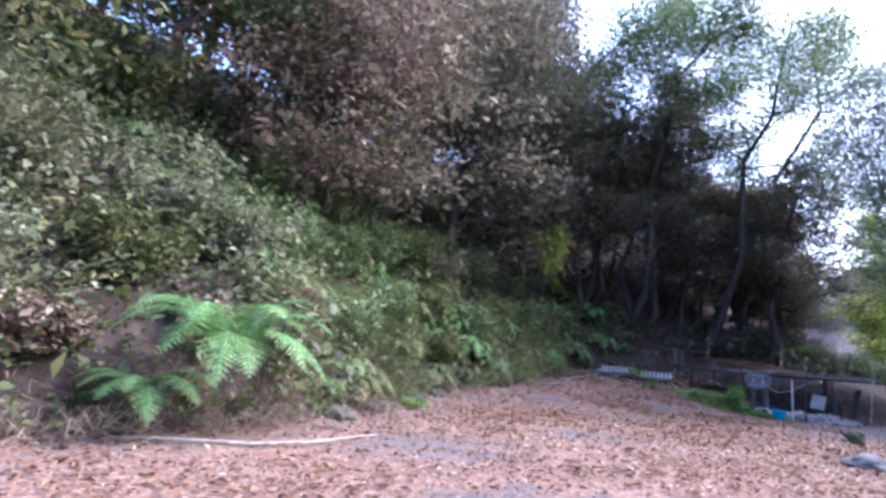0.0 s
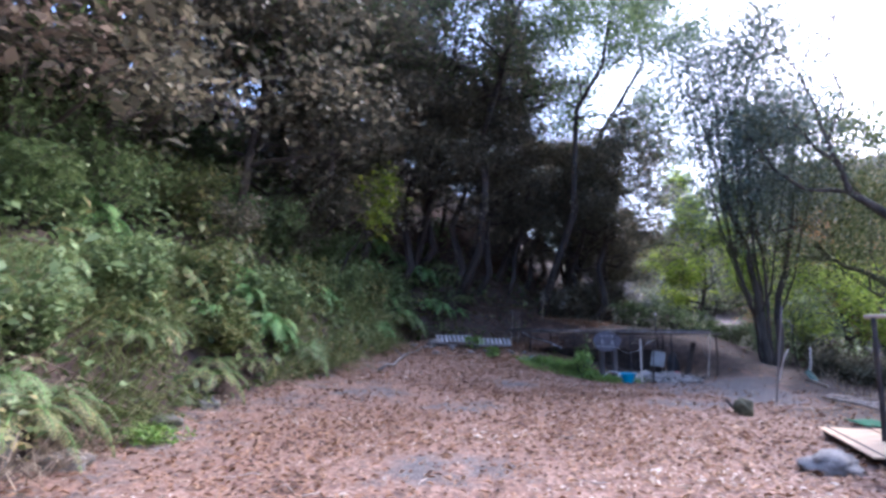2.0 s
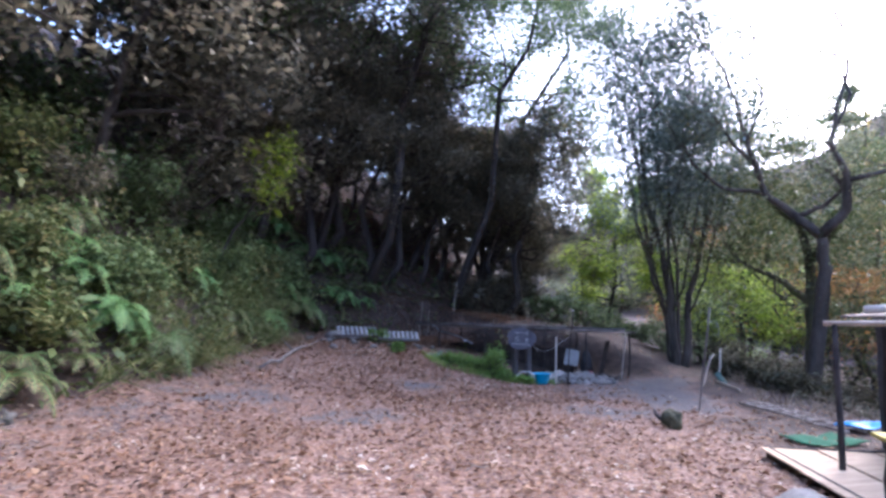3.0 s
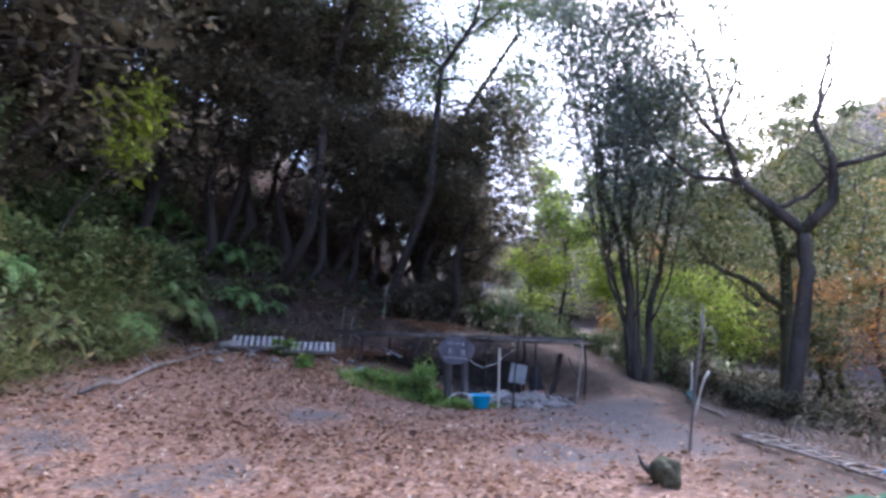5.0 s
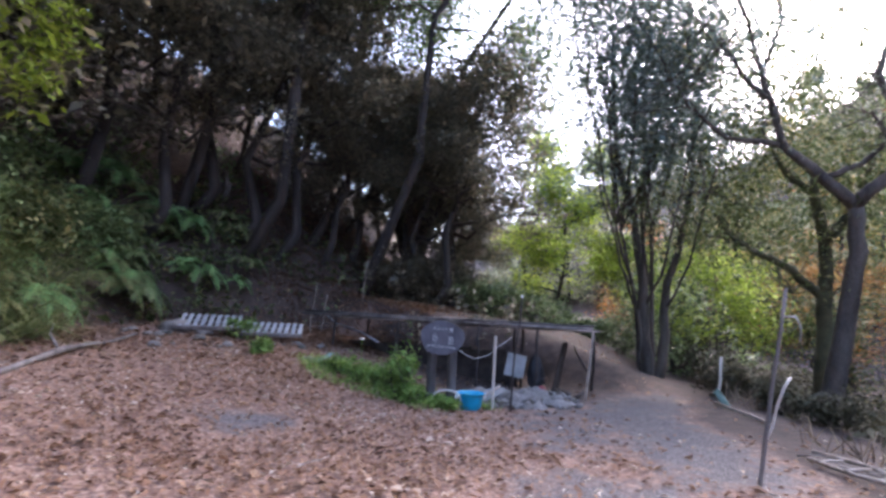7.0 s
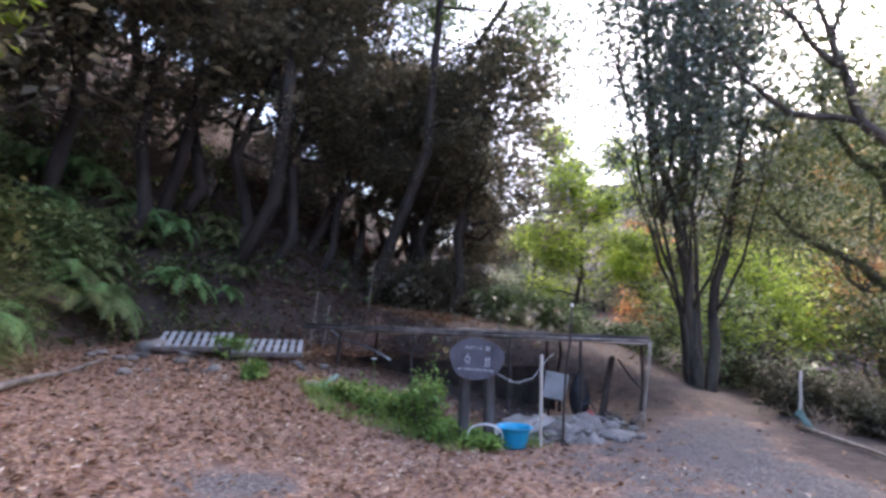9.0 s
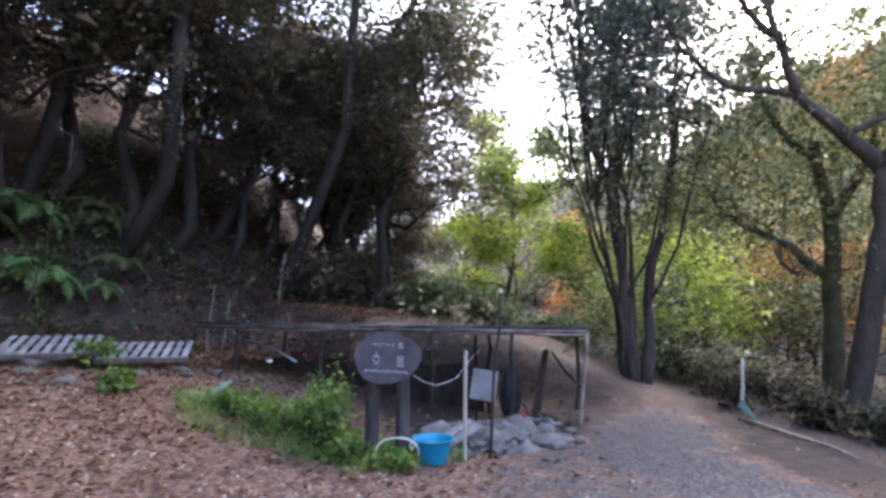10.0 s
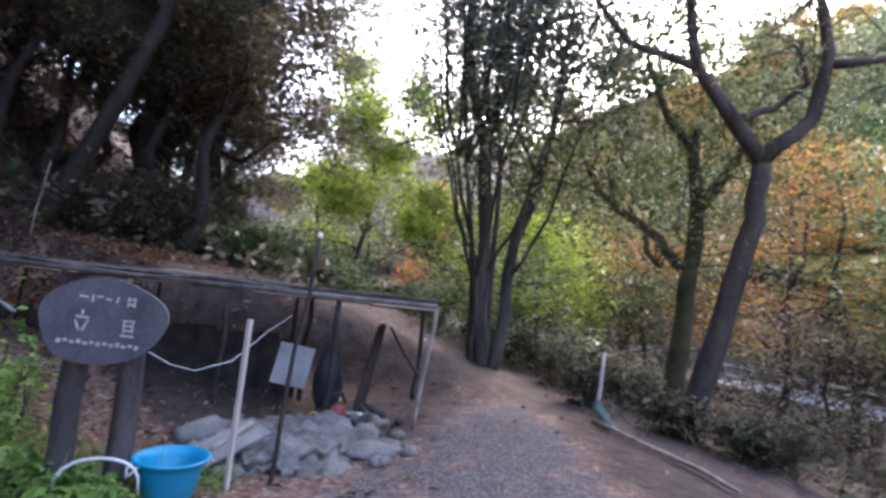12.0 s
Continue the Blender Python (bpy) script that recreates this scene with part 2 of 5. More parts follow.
class Geo:
    """Collects points and faces of one mesh."""

    def __init__(self):
        self.v, self.f = [], []

    def tube(self, pts, radii, sides=7, cap=True):
        pts = [Vector(p) for p in pts]
        base, prev = len(self.v), None
        for i, p in enumerate(pts):
            d = (pts[min(i + 1, len(pts) - 1)] - pts[max(i - 1, 0)]).normalized()
            side = prev - d * prev.dot(d) if prev else d.orthogonal()
            side.normalize()
            prev = side
            other = d.cross(side)
            for k in range(sides):
                a = 2 * math.pi * k / sides
                self.v.append(tuple(p + (side * math.cos(a) + other * math.sin(a)) * radii[i]))
        for i in range(len(pts) - 1):
            for k in range(sides):
                a, b = base + i * sides + k, base + i * sides + (k + 1) % sides
                self.f.append((a, b, b + sides, a + sides))
        if cap:
            self.f.append(tuple(range(base + sides - 1, base - 1, -1)))
            self.f.append(tuple(range(base + (len(pts) - 1) * sides, base + len(pts) * sides)))
        return self

    def box(self, m, sx, sy, sz, bevel=0.0):
        """A box of that size, centred on the pose m, with chamfered upright and level edges."""
        bm = bmesh.new()
        bmesh.ops.create_cube(bm, size=1, matrix=m @ Matrix.Diagonal((sx, sy, sz, 1)))
        if bevel:
            bmesh.ops.bevel(bm, geom=bm.edges[:], offset=bevel, segments=1, affect="EDGES")
        base = len(self.v)
        bm.verts.index_update()
        self.v += [tuple(v.co) for v in bm.verts]
        self.f += [tuple(base + v.index for v in f.verts) for f in bm.faces]
        bm.free()
        return self

    def blob(self, centre, rx, ry, rz, rough=0.2, seed=0, cuts=2):
        bm = bmesh.new()
        bmesh.ops.create_icosphere(bm, subdivisions=cuts, radius=1)
        base = len(self.v)
        bm.verts.index_update()
        for v in bm.verts:
            k = 1 + rough * noise.noise(v.co * 1.4 + Vector((seed * 7.1, seed * 3.3, seed))) + 0.4 * rough * noise.noise(v.co * 4 + Vector((seed, 5, 1)))
            self.v.append((centre[0] + v.co.x * rx * k, centre[1] + v.co.y * ry * k, centre[2] + v.co.z * rz * k))
        self.f += [tuple(base + v.index for v in f.verts) for f in bm.faces]
        bm.free()
        return self

    def ob(self, name, mat, parent=None, label="", smooth=True):
        me = bpy.data.meshes.new(name)
        me.from_pydata(self.v, [], self.f)
        me.materials.append(mat)
        if smooth:
            me.polygons.foreach_set("use_smooth", [True] * len(me.polygons))
        o = new(name, me)
        if parent:
            o.parent = parent
        return tagged(o, label)


def quads(name, v, mat, parent=None, label=""):
    """One mesh of separate quads from an array (n, 4, 3)."""
    n = len(v)
    me = bpy.data.meshes.new(name)
    me.vertices.add(4 * n)
    me.vertices.foreach_set("co", np.ascontiguousarray(v, dtype=np.float32).ravel())
    me.loops.add(4 * n)
    me.loops.foreach_set("vertex_index", np.arange(4 * n, dtype=np.int32))
    me.polygons.add(n)
    me.polygons.foreach_set("loop_start", np.arange(0, 4 * n, 4, dtype=np.int32))
    me.update(calc_edges=True)
    me.materials.append(mat)
    o = new(name, me)
    if parent:
        o.parent = parent
    return tagged(o, label)


def unit(a):
    return a / np.maximum(np.linalg.norm(a, axis=1, keepdims=True), 1e-6)


def leaves(rng, pos, size, aspect=0.5, flat=0.6, droop=0.3, spread=0.35, curl=0.12):
    """Leaf-shaped quads at the points: base, side, tip, side, folded along the middle."""
    n = len(pos)
    nor = rng.normal(size=(n, 3))
    nor[:, 2] = np.abs(nor[:, 2]) + flat * 2
    nor = unit(nor)
    ax = rng.normal(size=(n, 3))
    ax[:, 2] -= droop * 2
    ax = unit(ax - nor * (ax * nor).sum(1, keepdims=True))
    side = np.cross(nor, ax)
    s = size * np.exp(rng.normal(0, spread, (n, 1)))
    up = nor * s * curl
    return np.stack([pos - ax * s * 0.5, pos + side * s * aspect * 0.5 + up, pos + ax * s * 0.5, pos - side * s * aspect * 0.5 + up], 1)


def blades(rng, pos, length, width, lean=0.5, sag=0.5, towards=None):
    """Grass: bent blades, two quads each."""
    n = len(pos)
    d = rng.normal(size=(n, 3)) * lean
    d[:, 2] = 1
    if towards is not None:
        d += towards
    d = unit(d)
    s = length * np.exp(rng.normal(0, 0.3, (n, 1)))
    side = unit(np.cross(d, rng.normal(size=(n, 3)))) * width
    out = d.copy()
    out[:, 2] = 0
    mid = pos + d * s * 0.55
    tip = mid + (d * 0.45 + out * sag * 0.5) * s - np.array([0, 0, 1]) * s * sag * 0.45
    a = np.stack([pos - side, pos + side, mid + side * 0.8, mid - side * 0.8], 1)
    b = np.stack([mid - side * 0.8, mid + side * 0.8, tip + side * 0.1, tip - side * 0.1], 1)
    return np.concatenate([a, b])


# ---- the lie of the land ----
TOE = np.array([(-12, -30), (-7, -12), (-4.6, -4), (-3.6, 0), (-2.6, 2.5), (-1.5, 4.0), (-0.7, 5.3), (-0.5, 7), (-0.4, 9), (0.4, 11), (1.3, 12.8), (2.2, 14.6), (2.9, 16.4), (3.7, 18.6), (4.8, 20.3), (7, 21.0), (9.6, 21.9), (13, 24.4), (17, 29), (22, 37), (34, 60), (60, 110)], float)
EDGE = np.array([(2, -30), (6.5, -12), (9, -2), (10.6, 5), (11.7, 9.5), (12.3, 11.2), (13.2, 12.5), (14.3, 13.9), (16, 15.4), (18, 18), (22, 23), (34, 38), (80, 100)], float)


def signed(line, x, y):
    """Distance to a broken line, positive to its left as it runs."""
    p = np.stack([np.ravel(x), np.ravel(y)], 1).astype(float)
    best, sign = np.full(len(p), 1e9), np.ones(len(p))
    for a, b in zip(line[:-1], line[1:]):
        ab = b - a
        t = np.clip(((p - a) @ ab) / (ab @ ab), 0, 1)
        q = p - a - t[:, None] * ab
        d = np.hypot(q[:, 0], q[:, 1])
        c = ab[0] * (p[:, 1] - a[1]) - ab[1] * (p[:, 0] - a[0])
        near = d < best - 1e-9
        best = np.where(near, d, best)
        sign = np.where(near, np.sign(c), sign)
    return best * sign


def step(a, b, x):
    t = np.clip((x - a) / (b - a), 0, 1)
    return t * t * (3 - 2 * t)


def ripple(x, y):
    return 0.5 * np.sin(1.3 * x + 0.7 * y) * np.sin(0.9 * y - 0.6 * x + 1) + 0.3 * np.sin(2.9 * x - 1.7 * y) * np.sin(2.3 * y + 1.1 * x) + 0.2 * np.sin(5.3 * x + 4.1 * y) * np.sin(4.7 * y - 3.9 * x)


def land(x, y):
    x, y = np.atleast_1d(np.asarray(x, float)), np.atleast_1d(np.asarray(y, float))
    d, e = signed(TOE, x, y), -signed(EDGE, x, y)
    h = 0.12 * np.maximum(0, (x - 9.2) * -0.5 + (y - 14.6) * 0.87) * (1 - step(0, 3, d)) * (1 - step(10, 25, e))
    h = h - 0.25 * step(1, -3, y) * (1 - step(0, 2, d))
    dd = np.maximum(d, 0)
    h = h + 26 * (1 - np.exp(-dd / 21)) * step(-0.2, 0.9, d) + 0.45 * ripple(x, y) * step(0.2, 2.5, d)
    ee = np.maximum(e, 0)
    h = h - 1.3 * step(0, 6, ee) + 0.12 * ripple(x * 1.3, y * 1.3) * step(0.3, 2, ee) * (1 - step(6, 9, ee))
    h = h + 35 * (1 - np.exp(-np.maximum(ee - 17, 0) / 23))
    h = h + 18 * step(55, 110, np.hypot(x - 8, y - 11)) * step(4, -20, d)
    along, back = (y - 14.75) * 0.777 - (x - 11.85) * 0.63, (x - 11.85) * 0.777 + (y - 14.75) * 0.63
    h = h + 0.95 * step(1.55, 2.7, back) * step(-1.8, 2.0, along) * (1 - step(5, 10, back)) * (1 - step(0, 1.5, d))
    h = h - 0.13 * np.exp(-((x - 10.2) ** 2 + (y - 16.6) ** 2) / 4.5)
    return h + 0.02 * ripple(2 * x, 2 * y)


def z_at(x, y):
    return float(land(x, y)[0])


def axis(a, b, fine, far):
    out = [a]
    s = fine
    while out[-1] > far[0]:
        s *= 1.16
        out.append(out[-1] - s)
    out = out[::-1] + list(np.arange(a + fine, b, fine)) + [b]
    s = fine
    while out[-1] < far[1]:
        s *= 1.16
        out.append(out[-1] + s)
    return np.array(out)


def gravel_mask(x, y):
    track = np.array([(10.2, 10.9), (10.9, 12.2), (11.4, 13.4), (12.6, 14.4), (14, 16), (15.6, 18.5)], float)
    g = 0.72 * (1 - step(0.3, 1.5, np.abs(signed(track, x, y)))) * (1 - 0.8 * step(14.4, 17, y))
    for cx, cy, r in ((9.9, 13.3, 1.0), (10.4, 12.8, 1.3), (10.9, 13.6, 1.1), (9.7, 12.3, 1.0), (8.3, 10.9, 0.7), (1.2, 4.6, 1.5), (3.3, 7.0, 0.9), (4.4, 11.0, 0.8), (2.6, 2.0, 1.3), (8.6, 10.6, 0.8), (2.8, 12.2, 0.9), (6.0, 13.6, 0.6)):
        g = np.maximum(g, 0.6 * (1 - step(0.2 * r, 1.6 * r, np.hypot((x - cx) * 0.8, y - cy))))
    g = np.maximum(g, 0.42 * (1 - step(0.6, 3.0, -signed(TOE, x, y))) * (1 - step(15, 18, y)))
    return np.maximum(g, 0.22 * (1 - step(0.4, 2.6, signed(EDGE, x, y))))


def beyond(x, y):
    """1 past the track, where the earth lies bare and dark."""
    return step(0.3, 1.6, 0.78 * (x - 9.2) + 0.62 * (y - 13.4)) * step(9.2, 10.2, x)


def build_ground():
    xs, ys = axis(-7, 17, 0.22, (-420, 480)), axis(-5, 27, 0.22, (-420, 520))
    X, Y = np.meshgrid(xs, ys)
    x, y = X.ravel(), Y.ravel()
    z = land(x, y)
    nx, ny = len(xs), len(ys)
    i = np.arange(nx * ny).reshape(ny, nx)
    f = np.stack([i[:-1, :-1], i[:-1, 1:], i[1:, 1:], i[1:, :-1]], -1).reshape(-1, 4)
    me = bpy.data.meshes.new("ground")
    me.from_pydata(np.stack([x, y, z], 1).tolist(), [], f.tolist())
    me.polygons.foreach_set("use_smooth", [True] * len(me.polygons))
    d, e = signed(TOE, x, y), -signed(EDGE, x, y)
    g = me.attributes.new("gravel", "FLOAT", "POINT")
    g.data.foreach_set("value", gravel_mask(x, y).astype(np.float32))
    s = me.attributes.new("soil_and_shade", "FLOAT", "POINT")
    # towards EDGE the dark soil colour also stands for the trees' shade
    s.data.foreach_set("value", np.maximum(step(-0.3, 0.6, d), np.maximum(np.maximum(step(-1.2, 0.2, e), step(-4.4, -0.5, e) * 0.9 * (1 - np.clip(1.2 * gravel_mask(x, y), 0, 0.8))), np.maximum(0.95 * beyond(x, y) * (1 - (1 - 0.4 * step(14.2, 15.6, y)) * np.clip(1.3 * gravel_mask(x, y), 0, 1)), step(20, 22.5, y)))).astype(np.float32))
    me.materials.append(M_GROUND)
    return tagged(new("ground", me), "leaf-strewn earth clearing with gravel patches and bank", "ground", kind="structure")


build_ground()

# ---- plants ----


def bent(rng, a, b, n=5, sway=0.08):
    """Points of a crooked limb from a to b."""
    a, b = np.array(a, float), np.array(b, float)
    ln = np.linalg.norm(b - a)
    out = [a + (b - a) * k / (n - 1) + (rng.normal(size=3) * sway * ln if 0 < k < n - 1 else 0) for k in range(n)]
    return [tuple(p) for p in out]


def limbs_from(rng, geo, pts, r0, r1, sides=7):
    n = len(pts)
    geo.tube(pts, [r0 + (r1 - r0) * (k / (n - 1)) for k in range(n)], sides)


def tree(name, label, base, height, seed, radius, leaf_mat, bark=None, leaf=0.13, count=9000, lean=(0, 0), start=0.3, limbs=14, reach=2.6, rise=0.5, sigma=0.45, flat=0.5, droop=0.3, category="tree", group="", twig=3):
    """A tree: a crooked tapered trunk, limbs with side twigs, and leaves round the twigs."""
    rng = np.random.default_rng(abs(seed))
    root = new(name)
    root.location = base
    wood = Geo()
    top = (lean[0], lean[1], height)
    trunk = bent(rng, (0, 0, -0.3), top, 8, 0.022)
    limbs_from(rng, wood, trunk, radius, radius * 0.15, 8)
    tips = []
    tp = np.array(trunk)
    for k in range(limbs):
        f = start + (0.98 - start) * (k + rng.random() * 0.8) / limbs
        i = min(int(f * 7), 6)
        p = tp[i] + (tp[i + 1] - tp[i]) * (f * 7 - i)
        a = k * 2.4 + rng.normal(0, 0.4)
        ln = reach * (1.15 - 0.65 * (f - start) / (1 - start)) * (0.7 + 0.5 * rng.random())
        end = p + np.array([math.cos(a) * ln, math.sin(a) * ln, rise * ln * (0.5 + rng.random() * 0.8)])
        limb = bent(rng, p, end, 5, 0.07)
        r = max(radius * (1 - f) * 0.55, 0.014)
        limbs_from(rng, wood, limb, r, 0.006, 5)
        la = np.array(limb)
        tips += [la[2], la[3], la[4]]
        for _ in range(twig):
            s = la[2] + (la[4] - la[2]) * rng.random()
            t = s + np.array([rng.normal(), rng.normal(), rng.normal() * 0.6 + 0.2]) * ln * 0.3
            limbs_from(rng, wood, bent(rng, s, t, 3, 0.08), 0.012, 0.004, 4)
            tips += [t, (s + t) / 2]
    wood.ob("trunk", bark or M_BARK, root)
    tips = np.array(tips)
    w = rng.random(len(tips)) ** 2.5
    pick = rng.choice(len(tips), count, p=w / w.sum())
    pos = tips[pick] + rng.normal(size=(count, 3)) * sigma * np.array([1, 1, 0.25 if flat >= 1 else 0.7])
    quads("crown", leaves(rng, pos, leaf, 0.5, flat, droop), leaf_mat, root)
    return tagged(root, label, category, group)


def limbed_tree(name, label, strands, seed, bark, leaf_mat=None, count=0, leaf=0.12, sigma=0.5, category="tree", skip=1, twigs=0, twig_len=0.8, sides=9, low=-9.0):
    """A tree from its main limbs, each (points, root radius, tip radius); leaves and twigs round the outer limbs."""
    rng = np.random.default_rng(abs(seed))
    root = new(name)
    root.location = strands[0][0][0]
    o = np.array(strands[0][0][0], float)
    wood, tips = Geo(), []
    for j, (pts, r0, r1) in enumerate(strands):
        p = np.array(pts, float) - o
        fine = []
        for a, b in zip(p[:-1], p[1:]):
            ln = np.linalg.norm(b - a)
            for k in range(3):
                fine.append(a + (b - a) * k / 3 + (rng.normal(size=3) * 0.02 * ln if k else 0))
        fine.append(p[-1])
        limbs_from(rng, wood, [tuple(q) for q in fine], r0, r1, sides)
        if j >= skip:
            fa = np.array(fine)
            for _ in range(twigs):
                s = fa[rng.integers(len(fa) // 2, len(fa))]
                t = s + np.array([rng.normal(), rng.normal(), rng.normal() * 0.7 + 0.5]) * twig_len
                tw = bent(rng, s, t, 4, 0.1)
                limbs_from(rng, wood, tw, 0.018, 0.005, 4)
                u = t + np.array([rng.normal(), rng.normal(), rng.normal() * 0.7 + 0.3]) * twig_len * 0.6
                limbs_from(rng, wood, bent(rng, tw[2], u, 3, 0.1), 0.009, 0.004, 4)
                tips += [t, u, (s + t) / 2]
            tips += [fa[-1]] * 2
    wood.ob("trunk", bark, root)
    if count:
        tips = np.array([q for q in tips if q[2] > low])
        w = rng.random(len(tips)) ** 1.5
        pos = tips[rng.choice(len(tips), count, p=w / w.sum())] + rng.normal(size=(count, 3)) * sigma
        quads("crown", leaves(rng, pos, leaf, 0.45, 0.3, 0.6), leaf_mat, root)
    return tagged(root, label, category)


def shrub(name, label, base, size, seed, leaf_mat, count=2500, leaf=0.07, stems=9, category="shrub", group="", flat=0.5):
    rng = np.random.default_rng(abs(seed))
    root = new(name)
    root.location = base
    tips = []
    for k in range(stems):
        wood = Geo()
        a = k * 2.4 + rng.normal(0, 0.3)
        r = size[0] * (0.3 + 0.7 * rng.random())
        end = np.array([math.cos(a) * r, math.sin(a) * r * size[1] / size[0], size[2] * (0.55 + 0.45 * rng.random())])
        st = bent(rng, (0, 0, -0.1), end, 5, 0.06)
        limbs_from(rng, wood, st, 0.012 + 0.006 * size[2], 0.004, 4)
        sa = np.array(st)
        tips += [sa[2], sa[3], sa[4], sa[4]]
        for _ in range(3):
            t = sa[3] + rng.normal(size=3) * 0.28 * np.array(size)
            tips += [t]
            limbs_from(rng, wood, bent(rng, sa[2], t, 3, 0.08), 0.007, 0.003, 4)
        wood.ob("stem", M_BARK, root)
    tips = np.array(tips)
    pos = tips[rng.integers(0, len(tips), count)] + rng.normal(size=(count, 3)) * np.array(size) * 0.15
    pos[:, 2] = np.maximum(pos[:, 2], 0.02)
    quads("foliage", leaves(rng, pos, leaf, 0.5, flat, 0.3), leaf_mat, root)
    return tagged(root, label, category, group)


def frond(rng, parent, direction, length, arch, width, mat):
    """One fern frond: an arching stalk with tapering toothed leaflets on both sides."""
    n = 30
    d = np.array([math.cos(direction), math.sin(direction), 0])
    pts = []
    for k in range(n):
        f = k / (n - 1)
        pts.append(d * length * f * (1 - 0.12 * f) + np.array([0, 0, arch[0] * length * f - arch[1] * length * f * f]))
    pts = np.array(pts)
    side = np.array([-d[1], d[0], 0])
    out = []
    for k in range(4, n - 1):
        f = k / (n - 1)
        w = width * (math.sin(math.pi * min(1, (f * 0.86 + 0.16))) ** 0.8)
        t = pts[k + 1] - pts[k]
        gap = np.linalg.norm(t)
        t = t / gap
        for s in (-1, 1):
            ax = side * s * 0.93 + t * 0.42 + np.array([0, 0, -0.16 + rng.normal(0, 0.05)])
            ax /= np.linalg.norm(ax)
            teeth = 7
            for j in range(teeth):
                a = pts[k] + ax * w * j / teeth
                b = pts[k] + ax * w * (j + 1.25) / teeth
                half = gap * 0.62 * (1 - j / teeth * 0.85)
                m = (a + b) / 2
                out.append([a, m + t * half, b, m - t * half])
    q = quads("frond", np.array(out), mat, parent)
    stalk = Geo().tube([tuple(p) for p in pts[::3]], [0.009 - 0.0007 * k for k in range(len(pts[::3]))], 5)
    s = stalk.ob("stalk", L_FERN, q)
    return q


def fern(label, base, seed, fronds, length, tilt=0.0, mat=None, spread=(0, 2 * math.pi), arch=(0.75, 0.85)):
    rng = np.random.default_rng(abs(seed))
    root = new("fern")
    root.location = base
    for k in range(fronds):
        a = spread[0] + (spread[1] - spread[0]) * (k + 0.3 * rng.random()) / fronds
        f = rng.random()
        frond(rng, root, a, length * (0.75 + 0.35 * f), (arch[0] * (0.7 + 0.6 * rng.random()), arch[1]), length * 0.24, mat or L_FERN)
    return tagged(root, label, "fern")


def scatter(rng, n, x0, x1, y0, y1, keep):
    """Points over a stretch of the plan, where keep(x, y) is true."""
    x, y = rng.uniform(x0, x1, n), rng.uniform(y0, y1, n)
    k = keep(x, y)
    x, y = x[k], y[k]
    return np.stack([x, y, land(x, y)], 1)


def toe(x, y):
    return signed(TOE, x, y)


RNG = np.random.default_rng(11)

def bare(x, y):
    """1 on the leaf-strewn slope behind the shelter, where little grows."""
    return step(5.4, 8.0, x) * step(17.5, 20.0, y)


# undergrowth on the bank, in hummocks that stand out from the slope
def hummocks(n, x0, x1, y0, y1, lo, hi, thick, patch, shift=0.0):
    """Points in a cover of uneven thickness over the slope, most of them near its outer skin."""
    p = scatter(RNG, n, x0, x1, y0, y1, lambda x, y: (toe(x, y) > lo) & (toe(x, y) < hi) & (patch + ripple(x * 1.1 + shift, y * 0.9 - shift) > RNG.random(len(x)) * 0.8) & (RNG.random(len(x)) > 0.85 * bare(x, y)))
    puff = (0.5 + 1.3 * ripple(p[:, 0] * 1.5 + shift, p[:, 1] * 1.4)) * 0.75 + 0.2
    k = np.clip(puff, 0.06, 1.5) * RNG.random(len(p)) ** 0.45 * thick
    return p + k[:, None] * np.array([0.62, -0.12, 0.62]) + RNG.normal(size=p.shape) * 0.05


tagged(quads("bank_undergrowth", leaves(RNG, hummocks(120000, -10, 10, -3, 25, 0.05, 7.5, 0.85, 0.6), 0.125, 0.5, 0.35, 0.5), L_BANK), "mixed green creepers covering the steep bank", "undergrowth", kind="stuff")
tagged(quads("bank_ivy", leaves(RNG, hummocks(70000, -10, 12, -3, 27, 0.3, 8, 0.9, 0.35, 3.0), 0.12, 0.6, 0.3, 0.6), L_MID), "dark green ivy hanging over the bank", "ivy", kind="stuff")
tagged(quads("bank_creeper", leaves(RNG, hummocks(55000, -10, 1, -3, 6.8, 0.6, 6.5, 1.1, 0.4, 5.0), 0.13, 0.6, 0.5, 0.4), L_GREY), "grey-green leafy creeper hanging over the bank", "creeper", kind="stuff")
p = scatter(RNG, 90000, -5, 6, 5, 20, lambda x, y: (toe(x, y) > 0.0) & (toe(x, y) < 1.7) & (0.2 + ripple(x, y * 0.8 + 2) > RNG.random(len(x)) * 0.8))
p = p + RNG.random((len(p), 1)) * np.array([0.35, -0.05, 0.3])
tagged(quads("bank_grass", blades(RNG, p, 0.45, 0.008, 0.6, 1.5, np.array([0.6, -0.1, -0.3])), L_GRASS), "long yellow-green grass drooping over the bank", "grass", kind="stuff")
p = scatter(RNG, 36000, -9, 1, -4, 9, lambda x, y: (toe(x, y) > -0.25) & (toe(x, y) < 1.5) & (0.3 + ripple(x * 1.3, y * 1.3) > RNG.random(len(x)) * 0.6))
p = p + RNG.random((len(p), 1)) * np.array([0.3, -0.05, 0.2])
tagged(quads("dry_grass", blades(RNG, p, 0.38, 0.006, 0.8, 1.1, np.array([0.5, -0.2, -0.2])), L_DRY), "dry brown grass and stems at the bank's foot", "grass", kind="stuff")


def gully_keep(x, y):
    e = -signed(EDGE, x, y)
    return (e > 0.7) & (e < 17) & (np.abs(signed(np.array([(35.0, 17.4), (26.0, 0.5)]), x, y)) > 3.5) & (0.25 + ripple(x * 0.9, y * 0.9) > RNG.random(len(x)) * 0.7)


